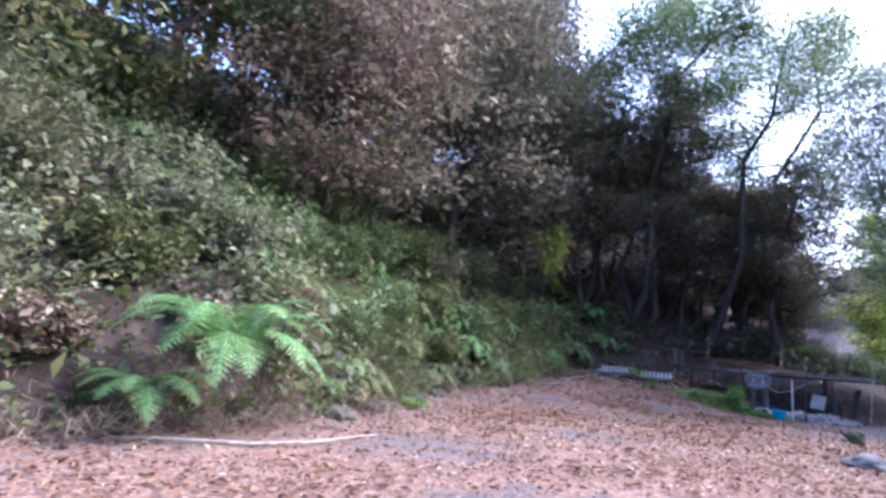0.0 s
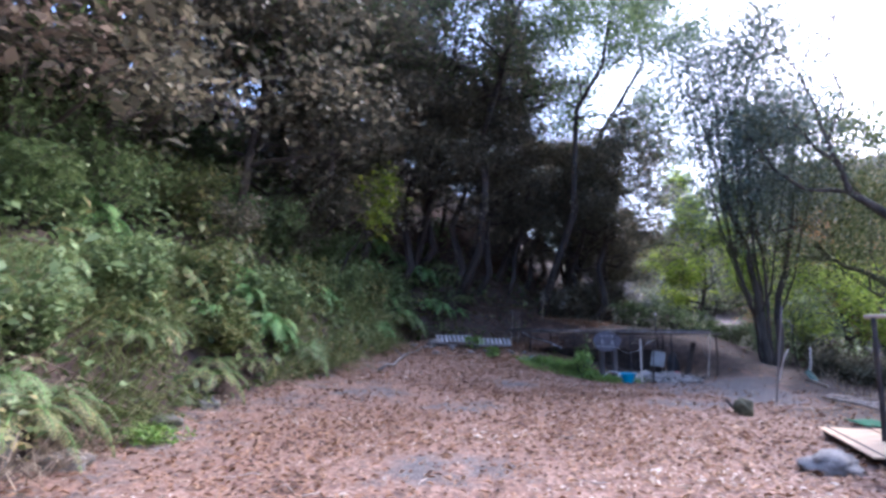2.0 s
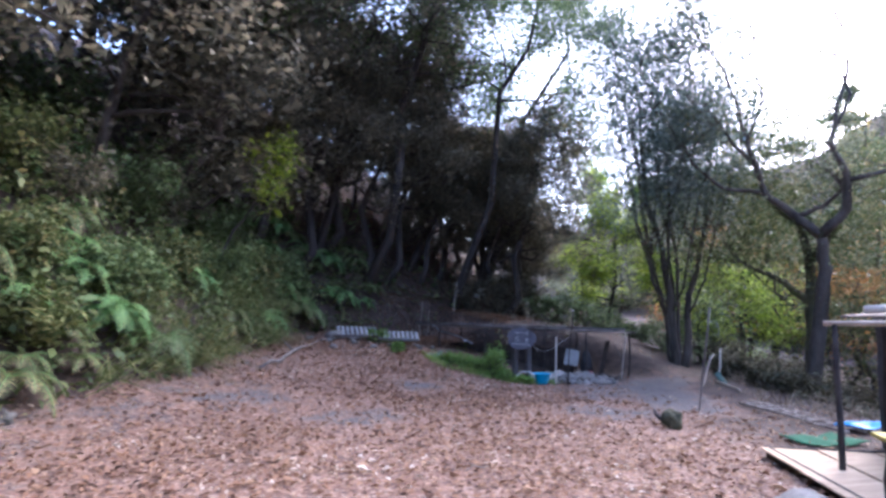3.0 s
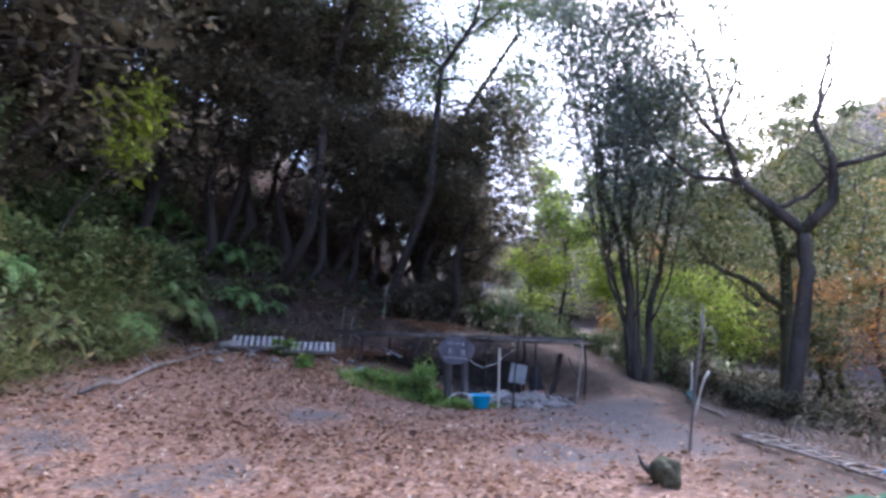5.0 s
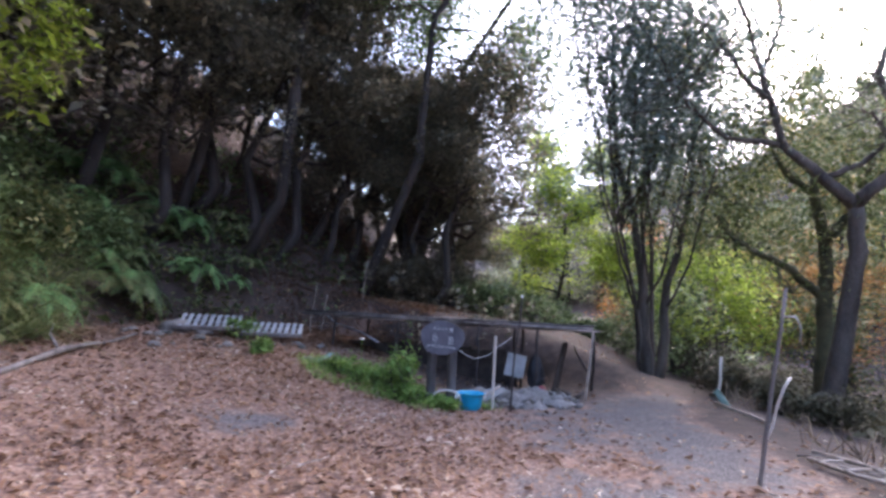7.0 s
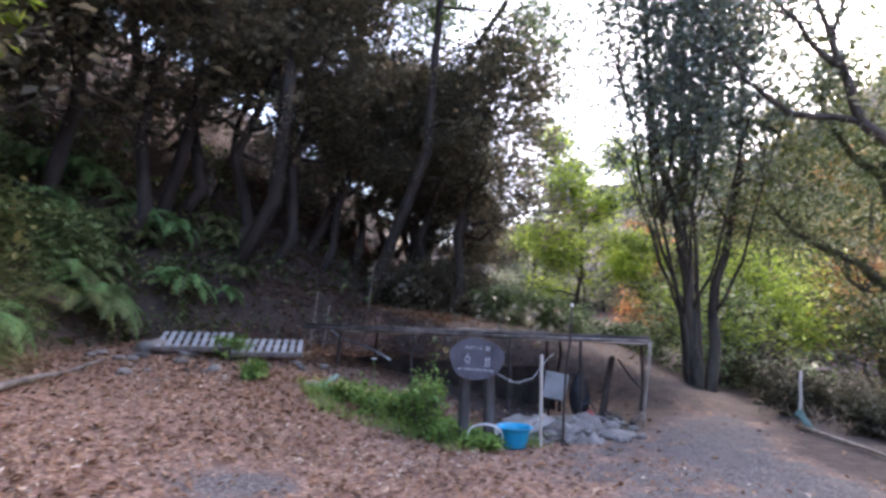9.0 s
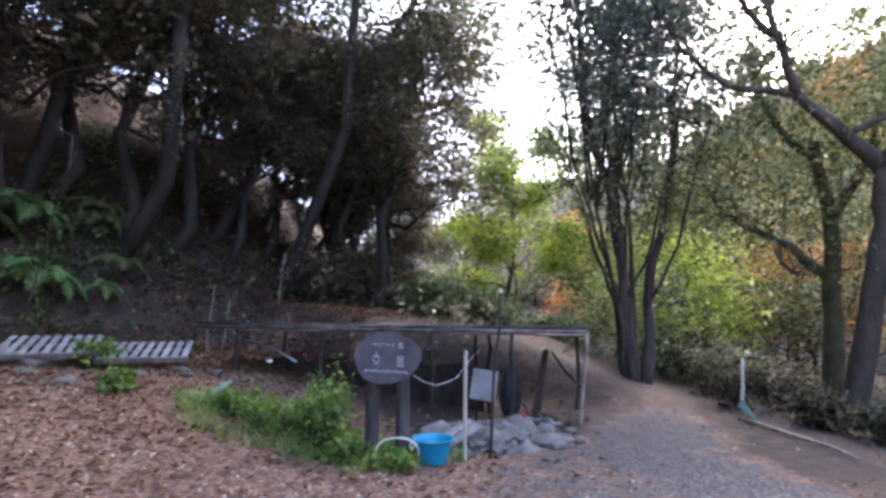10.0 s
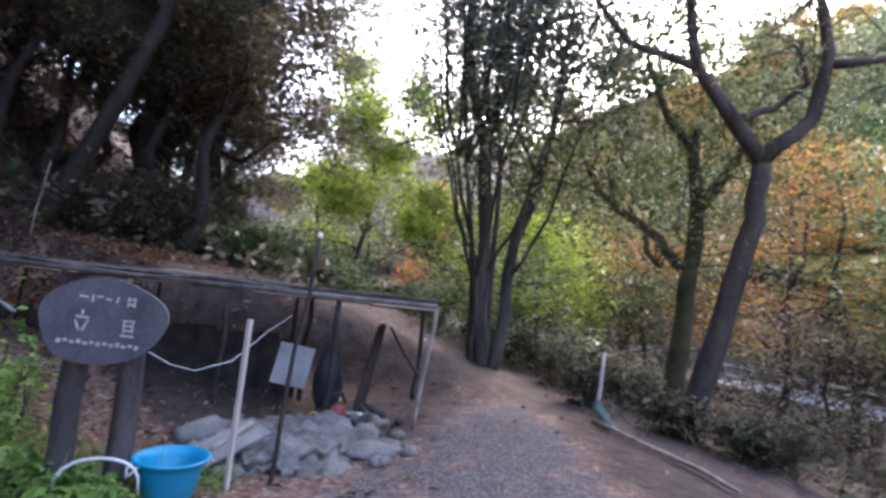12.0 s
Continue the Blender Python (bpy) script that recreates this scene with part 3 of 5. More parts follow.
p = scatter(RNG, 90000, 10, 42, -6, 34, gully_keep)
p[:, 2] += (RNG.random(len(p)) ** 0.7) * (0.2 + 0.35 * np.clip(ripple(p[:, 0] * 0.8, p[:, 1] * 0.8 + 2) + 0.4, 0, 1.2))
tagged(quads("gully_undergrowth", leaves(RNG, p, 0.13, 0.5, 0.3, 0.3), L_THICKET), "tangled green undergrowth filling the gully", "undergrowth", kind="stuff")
p = scatter(RNG, 16000, 10, 30, 2, 24, lambda x, y: (-signed(EDGE, x, y) > -0.2) & (-signed(EDGE, x, y) < 9) & (ripple(x + 3, y) > -0.1))
tagged(quads("gully_dry_growth", blades(RNG, p, 0.4, 0.008, 0.7, 0.8), L_DRY), "dead brown stalks on the gully's edge", "grass", kind="stuff")
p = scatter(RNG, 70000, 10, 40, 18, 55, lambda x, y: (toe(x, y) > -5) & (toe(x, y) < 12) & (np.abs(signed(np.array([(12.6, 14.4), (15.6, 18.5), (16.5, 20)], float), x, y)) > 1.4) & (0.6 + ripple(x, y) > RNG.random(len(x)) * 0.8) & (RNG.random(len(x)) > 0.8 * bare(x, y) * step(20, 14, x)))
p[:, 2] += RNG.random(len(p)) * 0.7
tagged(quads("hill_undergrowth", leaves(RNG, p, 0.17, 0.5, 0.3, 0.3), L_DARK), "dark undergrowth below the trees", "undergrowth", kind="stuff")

# fallen leaves over the clearing
def litter_keep(x, y):
    e = -signed(EDGE, x, y)
    # leaves thin out towards EDGE, where tree shade is put into the ground colour
    return (toe(x, y) < 0.5) & (e < 0.6) & (RNG.random(len(x)) > 1.25 * gravel_mask(x, y)) & (RNG.random(len(x)) > 0.7 * step(-4.4, -0.6, e)) & (RNG.random(len(x)) > 0.88 * beyond(x, y)) & (0.75 + 0.5 * ripple(x * 0.8, y * 0.8 + 1) > RNG.random(len(x)))


near = scatter(RNG, 200000, -5, 16, -3, 24, litter_keep)
near[:, 2] += 0.016 + 0.016 * RNG.random(len(near))
tagged(quads("leaf_litter", leaves(RNG, near, 0.062, 0.5, 1.5, 0.0, 0.3, 0.2), L_LITTER), "brown and russet fallen leaves carpeting the clearing", "leaves", kind="stuff")

slope = scatter(RNG, 70000, 4, 14, 17, 29, lambda x, y: (toe(x, y) > -2.5) & (toe(x, y) < 7) & (RNG.random(len(x)) < bare(x, y)) & (0.6 + 0.6 * ripple(x * 1.2, y * 1.1) > RNG.random(len(x))))
slope[:, 2] += 0.03 + 0.03 * RNG.random(len(slope))
tagged(quads("slope_litter", leaves(RNG, slope, 0.075, 0.5, 2.0, 0.2, 0.25, 0.2), L_LITTER), "brown fallen leaves on the slope behind the shelter", "leaves", kind="stuff")

# the great fern beside the path, and smaller ones on the bank
fern("large bright green fern with arching fronds on the bank's foot", (-1.35, 3.9, 0.95), 3, 14, 1.5, spread=(-2.9, 1.2), arch=(1.35, 1.2))
fern("green fern with drooping fronds at the path's edge", (-2.0, 3.3, 0.5), 5, 8, 0.95, spread=(-3.2, 0.6), arch=(0.8, 0.95))
for x, y, s in ((-3.2, 9.0, 0.7), (-4.2, 6.0, 0.6), (-2.6, 12.5, 0.7), (-0.9, 15.5, 0.7), (-1.4, 10.8, 0.5), (0.6, 17.6, 0.6)):
    fern("small green fern hanging from the bank", (x, y, z_at(x, y) + 0.15), int(abs(x * 10) + y), 8, s, spread=(-2.4, 1.6))

bank_ferns = []
for k, (mat, lab) in enumerate(((L_BANK, "yellowing green fern hanging from the bank"), (L_MID, "dark green fern hanging from the bank"), (L_FERN, "fresh green fern hanging from the bank"))):
    x, y = -1.6 + 0.5 * k, 8.4 + 2.1 * k
    bank_ferns.append(fern(lab, (x, y, z_at(x, y) + 0.2), 20 + k, 9, 0.8, mat=mat, spread=(-2.6, 1.8), arch=(0.7, 1.0)))
frng = np.random.default_rng(71)
placed = 0
while placed < 150:
    x, y = frng.uniform(-6, 7.5), frng.uniform(5.5, 24)
    d = toe(np.array([x]), np.array([y]))[0]
    if not 0.25 < d < 4.5 or bare(x, y) > 0.5:
        continue
    placed += 1
    # mostly the darker fern before y 11: tree shade put into the leaf colour
    copy_thing(bank_ferns[int(frng.choice(3, p=(0.2, 0.75, 0.05) if y < 11 else (0.45, 0.1, 0.45)))], pose(x, y, z_at(x, y) + 0.25 + 0.35 * frng.random(), 0, 18, frng.uniform(-35, 35)) @ Matrix.Scale(frng.uniform(0.7, 1.35), 4))

# shrubs and saplings on the bank
# from y 7 to 11 the darker leaf carries the overhanging trees' shade
HIGH_SHRUBS = (
    (-3.6, 5.2, 1.1, 1.3, L_GREY, "grey-green broadleaf shrub on the bank"), (-5.2, 3.2, 1.3, 1.6, L_GREY, "pale grey-green shrub overhanging the bank"),
    (-5.5, 6.4, 1.4, 1.7, L_BANK, "dense green shrub on the bank"), (-4.0, 8.4, 1.2, 1.4, L_MID, "dark green shrub on the bank"),
    (-2.4, 9.8, 1.0, 1.1, L_MID, "dark green shrub on the bank"), (-3.5, 12.0, 1.4, 1.6, L_MID, "dark green shrub on the bank"),
    (-1.3, 13.4, 1.1, 1.2, L_BANK, "green leafy shrub on the bank"), (-0.3, 16.2, 1.2, 1.3, L_MID, "dark green shrub on the bank"),
    (-2.0, 17.4, 1.4, 1.7, L_MID, "dark green shrub on the bank"), (1.2, 19.6, 1.2, 1.3, L_MID, "dark green shrub on the bank"),
    (-6.2, 1.0, 1.4, 1.6, L_GREY, "pale grey-green shrub overhanging the bank"), (0.0, 11.7, 0.6, 0.6, L_GRASS, "yellowing low shrub at the bank's foot"),
)
LOW_SHRUBS = (
    (-1.3, 8.0, 0.8, 0.9, L_MID, "dark green shrub on the bank"), (-1.2, 10.2, 0.8, 1.0, L_MID, "dark green shrub on the bank"), (-0.5, 12.2, 0.9, 1.0, L_BANK, "green leafy shrub on the bank"), (0.5, 13.6, 0.8, 0.9, L_MID, "dark green shrub on the bank"),
    (1.0, 15.2, 0.9, 1.0, L_BANK, "green leafy shrub on the bank"), (1.8, 17.0, 0.9, 1.0, L_MID, "dark green shrub on the bank"), (2.4, 18.6, 0.9, 1.1, L_BANK, "green leafy shrub on the bank"), (3.2, 20.4, 0.9, 1.0, L_MID, "dark green shrub on the bank"),
    (-2.6, 7.2, 1.0, 1.1, L_MID, "dark green shrub on the bank"), (-2.2, 11.2, 1.1, 1.3, L_MID, "dark green shrub on the bank"), (-0.8, 14.2, 1.0, 1.2, L_DARK, "very dark shrub on the bank"), (0.2, 17.4, 1.1, 1.4, L_DARK, "very dark shrub on the bank"), (-3.4, 4.2, 0.9, 0.9, L_BANK, "green leafy shrub on the bank"), (-3.9, 2.2, 0.9, 1.0, L_GREY, "pale grey-green shrub overhanging the bank"), (-2.9, 5.6, 0.8, 0.9, L_GREY, "pale grey-green shrub overhanging the bank"), (-2.2, 4.6, 0.5, 0.6, L_DRY, "dead brown brushwood behind the fern"), (-1.7, 5.9, 0.5, 0.6, L_DRY, "dead brown brushwood on the bank"), (-3.2, 2.9, 0.5, 0.5, L_DRY, "dead brown brushwood on the bank")
)
for k, (x, y, sx, sz, mat, lab) in enumerate(HIGH_SHRUBS + LOW_SHRUBS):
    shrub("bank_shrub", lab, (x, y, z_at(x, y)), (sx, sx, sz), 40 + k, mat, 3200, 0.1, 10, group="shrubs on the bank")
z = z_at(1.7, 16.9)
limbed_tree("sapling", "slender sapling with bright yellow-green leaves on the bank", [([(1.7, 16.9, z - 0.2), (2.2, 16.7, z + 1.4), (2.8, 16.4, 4.2)], 0.045, 0.02), ([(2.8, 16.4, 4.2), (3.1, 16.3, 4.9), (3.2, 16.1, 5.6)], 0.02, 0.008), ([(2.6, 16.5, 3.6), (2.9, 16.2, 4.0), (3.0, 15.9, 4.3)], 0.018, 0.008)], 77, M_BARK_DARK, L_LIME, 750, 0.12, 0.2, "sapling", 1, 4, 0.3, 6)

# trees on the bank and the hill behind
BANK_TREES = (
    (-3.4, 9.5, 8, 0.13, L_RUST, 2.9, (1.6, -0.6), "slender tree with sparse russet leaves over the bank"),
    (-2.6, 13.2, 9, 0.15, L_DARK, 3.1, (1.8, -0.4), "slender dark tree over the bank"),
    (-5.4, 6.6, 8, 0.15, L_MID, 3.0, (1.4, 0.4), "tree with dull green leaves above the bank"),
    (-6.6, 2.2, 8, 0.15, L_BANK, 3.0, (1.2, 0.2), "green tree above the bank"),
    (-6.6, 10.8, 10, 0.2, L_DARK, 3.4, (1.0, 0.0), "dark evergreen tree above the bank"),
    (-9.5, 6.0, 11, 0.2, L_DARK, 3.4, (1.0, 0.0), "dark evergreen tree above the bank"),
    (-10.5, 0.5, 11, 0.2, L_DARK, 3.4, (1.0, 0.0), "dark evergreen tree above the bank"),
    (-9.5, 13.5, 11, 0.2, L_DARK, 3.4, (1.0, 0.0), "dark evergreen tree above the bank"),
    (-5.2, 16.0, 11, 0.2, L_DARK, 3.4, (1.0, 0.0), "dark evergreen tree above the bank"),
)
UPHILL_TREES = (
    (-15.5, 7.0, 12, 0.2, L_DARK, 3.8, (1.0, 0.0), "dark evergreen tree above the bank"),
    (-15.0, 14.0, 12, 0.2, L_DARK, 3.8, (1.0, 0.0), "dark evergreen tree above the bank"),
    (-15.0, 0.5, 12, 0.2, L_DARK, 3.8, (1.0, 0.0), "dark evergreen tree above the bank"),
    (-11.5, 8.0, 12, 0.2, L_DARK, 3.8, (1.0, 0.0), "dark evergreen tree above the bank"),
    (-12.5, 4.0, 12, 0.2, L_DARK, 3.6, (1.0, 0.0), "dark evergreen tree above the bank"),
    (-13.0, 10.0, 12, 0.2, L_DARK, 3.6, (1.0, 0.0), "dark evergreen tree above the bank"),
    (-9.0, 18.5, 12, 0.2, L_DARK, 3.6, (1.0, 0.0), "dark evergreen tree above the bank"),
    (-3.0, 20.6, 10, 0.17, L_DARK, 3.4, (1.2, -0.4), "dark evergreen tree above the bank"),
    (-1.4, 19.2, 9, 0.16, L_DARK, 3.2, (1.2, -0.6), "dark evergreen tree above the bank"),
    (0.9, 20.8, 8, 0.15, L_DARK, 3.0, (1.2, -0.6), "dark evergreen tree above the bank"),
    (-3.6, 11.2, 7, 0.13, L_DARK, 2.8, (1.2, -0.3), "dark bushy tree over the bank"),
    (-5.0, 8.6, 7, 0.13, L_MID, 2.8, (1.2, -0.3), "dull green bushy tree over the bank"),
    (-0.9, 16.9, 10, 0.14, L_DARK, 3.0, (2.2, -1.2), "slender dark tree leaning over the bank"),
    (0.6, 18.6, 11, 0.15, L_DARK, 3.2, (2.4, -1.4), "slender dark evergreen leaning over the bank"))
for k, (x, y, h, r, mat, reach, lean, lab) in enumerate(BANK_TREES + UPHILL_TREES):
    tree("bank_tree", lab, (x, y, z_at(x, y)), h, 100 + k, r, mat, M_BARK, 0.18 if mat is L_DARK else 0.13, 8000 if mat is L_DARK else 16000, lean, 0.12, 18, reach, 0.25, 0.55, group="trees on the bank", twig=2)
z = z_at(-0.9, 21.1)
limbed_tree("leaning_tree", "leaning grey trunk with dull green foliage on the hillside", [([(-0.9, 21.1, z - 0.4), (0.0, 20.7, 0.5 * z + 3.2), (0.95, 20.3, 7.0), (2.1, 19.7, 9.0), (3.05, 19.2, 10.7), (4.4, 18.4, 13.0)], 0.24, 0.07), ([(2.1, 19.7, 9.0), (2.2, 18.6, 10.0), (2.6, 17.4, 10.6)], 0.08, 0.02), ([(3.05, 19.2, 10.7), (4.3, 19.6, 11.2), (5.6, 19.6, 11.8)], 0.08, 0.02), ([(1.5, 20.0, 8.0), (0.6, 19.0, 9.2), (0.2, 17.9, 9.9)], 0.07, 0.02), ([(4.4, 18.4, 13.0), (5.4, 17.4, 13.6), (6.4, 16.8, 13.8)], 0.06, 0.02)], 131, M_BARK, L_MID, 14000, 0.12, 0.6, skip=1, twigs=9, twig_len=1.0)
z = z_at(5.2, 20.6)
limbed_tree("bare_sapling", "thin pale bare sapling at the hill's foot", [([(5.2, 20.6, z - 0.2), (5.45, 20.1, z + 1.2), (5.6, 19.7, 3.0), (5.85, 19.4, 3.9)], 0.014, 0.005)], 132, M_BARK, category="sapling", skip=0, twigs=4, twig_len=0.3, sides=6)

HILL = ((2.5, 22.5, 9), (5, 24, 9.5), (7.5, 25.5, 9.5), (10.2, 25.6, 7.1), (12, 26, 8.3), (3, 27, 9.5), (-1.2, 24, 14), (-0.6, 30, 14), (-4.6, 20, 13))
HILL_MORE = ((9, 24.2, 6.4), (6.2, 23.4, 8.9), (11.4, 24.6, 7.8), (-7, 26, 14), (4, 22.6, 9), (7.4, 23.8, 8.8), (1.2, 25.5, 9.5), (4.6, 26.4, 5), (-2.8, 27.5, 13), (0.4, 22, 10), (-4, 24, 13), (12.2, 22.7, 7.6), (6.4, 29.5, 4), (10, 30.5, 5), (13.2, 30, 7.5), (15.4, 32, 7.5), (3.5, 34, 8), (10, 37, 4.2), (8.4, 27.6, 4.6), (11.6, 28, 7.5), (7.5, 33, 4), (12.5, 34, 6.7), (5, 31.5, 4), (1.5, 30.5, 9), (-2, 34, 11), (9.4, 26.2, 5.8), (12.4, 25.4, 6.2), (6.2, 26, 5.8), (11.6, 23.6, 7.7), (10.4, 27.2, 6.1), (12.6, 27, 7.5), (13, 23.9, 9.4), (13.7, 25.3, 5), (14.7, 27, 5), (12.8, 26.8, 5.5), (15.3, 28.8, 5))
protos = [tree("hill_tree", "dark evergreen tree leaning on the shaded hillside", (HILL[k][0], HILL[k][1], z_at(HILL[k][0], HILL[k][1])), HILL[k][2], 200 + k, 0.19, L_DARK, M_BARK_DARK, 0.13, 15000, (1.5, -0.9), 0.3, 20, 2.7, 0.25, 0.42, group="trees on the hillside", twig=2) for k in range(3)]
tree("tall_tree", "tall sparse evergreen reaching over the shelter", (12.2, 24.6, z_at(12.2, 24.6)), 15, 231, 0.2, L_MID, M_BARK_DARK, 0.11, 30000, (2.6, -2.6), 0.42, 22, 3.8, 0.3, 0.5)
tree("tall_tree", "tall sparse tree with grey-green leaves above the hillside", (6.5, 22.9, z_at(6.5, 22.9)), 15, 232, 0.2, L_MID, M_BARK_DARK, 0.115, 32000, (3.0, -3.6), 0.5, 20, 3.8, 0.3, 0.5)
tree("tall_tree", "tall sparse dark tree on the hillside", (4.6, 23.4, z_at(4.6, 23.4)), 13, 234, 0.18, L_DARK, M_BARK_DARK, 0.11, 15000, (2.2, -2.0), 0.5, 18, 3.4, 0.3, 0.5)
tree("tall_tree", "tall sparse dark tree on the hillside", (8.6, 24.9, z_at(8.6, 24.9)), 12, 235, 0.18, L_DARK, M_BARK_DARK, 0.11, 13000, (1.8, -1.2), 0.5, 18, 3.4, 0.3, 0.5)
tree("tall_tree", "tall sparse tree with fine grey-green leaves", (9.8, 22.6, z_at(9.8, 22.6)), 14, 233, 0.18, L_MID, M_BARK_DARK, 0.09, 20000, (2.8, -3.2), 0.55, 20, 3.6, 0.3, 0.5)
for k, (x, y, h) in enumerate(HILL[3:] + HILL_MORE):
    copy_thing(protos[k % 3], pose(x, y, z_at(x, y), 0, 0, RNG.uniform(-40, 40) + (0 if k % 2 else 15)) @ Matrix.Scale(h / HILL[k % 3][2], 4))

# the many-stemmed tree at the track
C = (15.25, 16.7)
crng = np.random.default_rng(9)
stems = []
for k, (dx, dy, h, r) in enumerate(((-0.42, 0.08, 10.2, 0.15), (-0.02, 0.25, 11.0, 0.06), (0.25, 0.1, 10.4, 0.06), (0.62, -0.5, 9.6, 0.13), (-0.75, 0.45, 9.4, 0.05), (-0.95, 0.1, 10.2, 0.045))):
    b = (C[0] + dx * 0.2, C[1] + dy * 0.2, z_at(*C) - 0.25)
    lo = (C[0] + dx * 0.38, C[1] + dy * 0.38, 1.7)
    mid = (C[0] + dx * 0.95 + crng.normal(0, 0.06), C[1] + dy * 0.95, 3.9 + crng.normal(0, 0.3))
    hi = (C[0] + dx * 1.6 + crng.normal(0, 0.2), C[1] + dy * 1.6 + crng.normal(0, 0.2), h * 0.74)
    stems.append(([b, lo, mid, hi, (hi[0] + dx * 0.5, hi[1] + dy * 0.5, h)], r, 0.018))
    for q, rr in ((lo, 0.035), (mid, 0.04), (mid, 0.03), (hi, 0.03)):
        a = crng.uniform(0, 6.28)
        ln = crng.uniform(0.7, 1.7)
        stems.append(([q, (q[0] + math.cos(a) * ln * 0.5, q[1] + math.sin(a) * ln * 0.5, q[2] + 1.1), (q[0] + math.cos(a) * ln, q[1] + math.sin(a) * ln, q[2] + 2.4 + crng.random()), (q[0] + math.cos(a) * ln * 1.3, q[1] + math.sin(a) * ln * 1.3, min(q[2] + 4.2, h))], rr, 0.01))
limbed_tree("clump_tree", "tall many-stemmed tree with dark trunks and blue-grey leaves", stems, 301, M_BARK_BROWN, L_CLUMP, 72000, 0.085, 0.6, skip=0, twigs=6, twig_len=0.9, sides=8, low=5.0)

# the forked tree and the mossy one behind it
limbed_tree("forked_tree", "leaning forked tree with bare crooked branches", [
    ([(17.01, 13.89, -0.91), (16.97, 13.74, 0.01), (16.93, 13.55, 0.71), (16.85, 13.28, 1.86), (16.7, 12.97, 2.94), (16.47, 12.89, 3.86)], 0.223, 0.131),
    ([(16.47, 12.89, 3.79), (15.9, 13.28, 4.48), (15.43, 13.55, 4.94), (15.12, 13.66, 6.02), (14.97, 13.86, 7.25)], 0.131, 0.035),
    ([(16.47, 12.89, 3.79), (16.66, 12.32, 4.4), (16.47, 12.14, 5.25), (16.12, 12.24, 6.02), (16.27, 11.93, 7.41)], 0.131, 0.035),
    ([(15.43, 13.55, 4.94), (14.73, 14.24, 5.17), (14.2, 14.7, 5.87), (13.81, 14.93, 6.71)], 0.065, 0.015),
    ([(16.04, 13.16, 4.33), (16.51, 12.78, 4.56), (16.66, 12.39, 4.94), (16.51, 12.55, 5.48)], 0.069, 0.023),
    ([(16.51, 12.16, 5.1), (16.97, 11.31, 5.25), (17.12, 10.7, 5.79)], 0.077, 0.023),
    ([(15.12, 13.66, 5.87), (14.58, 13.93, 6.64), (14.35, 14.39, 7.56)], 0.062, 0.015),
    ([(15.0, 13.82, 7.1), (14.9, 14.2, 8.6), (14.3, 14.6, 9.8), (14.4, 15.1, 11.2)], 0.04, 0.012),
    ([(15.05, 13.7, 6.4), (15.6, 13.6, 7.6), (15.5, 13.9, 9.0), (15.9, 13.8, 10.6)], 0.045, 0.012),
    ([(16.3, 12.0, 7.3), (16.6, 11.9, 8.6), (16.3, 12.2, 9.8), (16.8, 12.3, 11.4)], 0.04, 0.012),
    ([(16.1, 12.3, 6.0), (16.9, 12.2, 7.4), (17.2, 12.7, 8.8), (17.0, 12.9, 10.4)], 0.045, 0.012),
    ([(13.8, 14.9, 6.7), (13.6, 15.4, 7.8), (13.1, 15.5, 9.0)], 0.025, 0.01)], 311, M_BARK, L_GREY, 9000, 0.08, 0.35, skip=1, twigs=13, twig_len=0.8)
limbed_tree("mossy_tree", "mossy upright tree with curling side branches", [
    ([(17.85, 14.34, -0.97), (17.85, 14.34, -0.02), (17.78, 14.26, 1.08), (17.7, 14.18, 2.19), (17.62, 14.1, 3.45), (17.46, 14.18, 4.72)], 0.213, 0.103),
    ([(17.62, 14.1, 3.3), (18.01, 13.71, 4.09), (18.33, 13.39, 5.19)], 0.134, 0.04),
    ([(17.7, 14.18, 2.11), (17.22, 14.58, 2.74), (16.75, 14.97, 3.06), (16.35, 15.29, 3.38), (16.12, 15.53, 3.93)], 0.111, 0.032),
    ([(17.46, 14.18, 4.4), (16.99, 14.5, 4.88), (16.67, 14.82, 5.98)], 0.103, 0.032),
    ([(17.06, 14.74, 2.82), (16.91, 14.66, 2.43), (16.99, 14.42, 2.19), (17.14, 14.42, 2.35)], 0.047, 0.024)], 312, M_BARK_MOSS, L_BANK, 26000, 0.085, 0.65, skip=1, twigs=10, twig_len=1.0, low=3.9)

# trees beyond the track and across the gully
OTHERS = (
    ("yellow_tree", "bright yellow-green leafy tree behind the shelter", 18.6, 25.2, 7.8, 0.1, L_YELLOWGREEN, 3.0, 0.14, 32000, 0.2),
    ("green_tree", "pale green tree beside the track", 24.0, 20.5, 9, 0.13, L_BANK, 2.8, 0.15, 9000, 0.2),
    ("rust_bush", "rust-orange bush far along the track", 25.0, 28.0, 2.4, 0.05, L_ORANGE, 1.0, 0.1, 2500, 0.2),
    ("yellow_shrub", "yellow-green low tree in the gully", 20.3, 18.7, 3.7, 0.06, L_YELLOWGREEN, 1.9, 0.11, 13000, 0.2),
    ("maple", "orange-leaved maple across the gully", 26.5, 14.2, 8.5, 0.13, L_ORANGE, 3.2, 0.085, 9900, 0.2),
    ("maple", "orange-leaved maple across the gully", 24.2, 17.6, 5.2, 0.1, L_ORANGE, 2.4, 0.085, 4950, 0.35),
    ("maple", "orange-leaved maple across the gully", 23.8, 12.3, 7.5, 0.12, L_ORANGE, 3.0, 0.085, 8250, 0.35),
    ("maple", "rust-orange maple beside the road", 27.4, 19.0, 5.5, 0.1, L_ORANGE, 2.6, 0.085, 6600, 0.3),
)
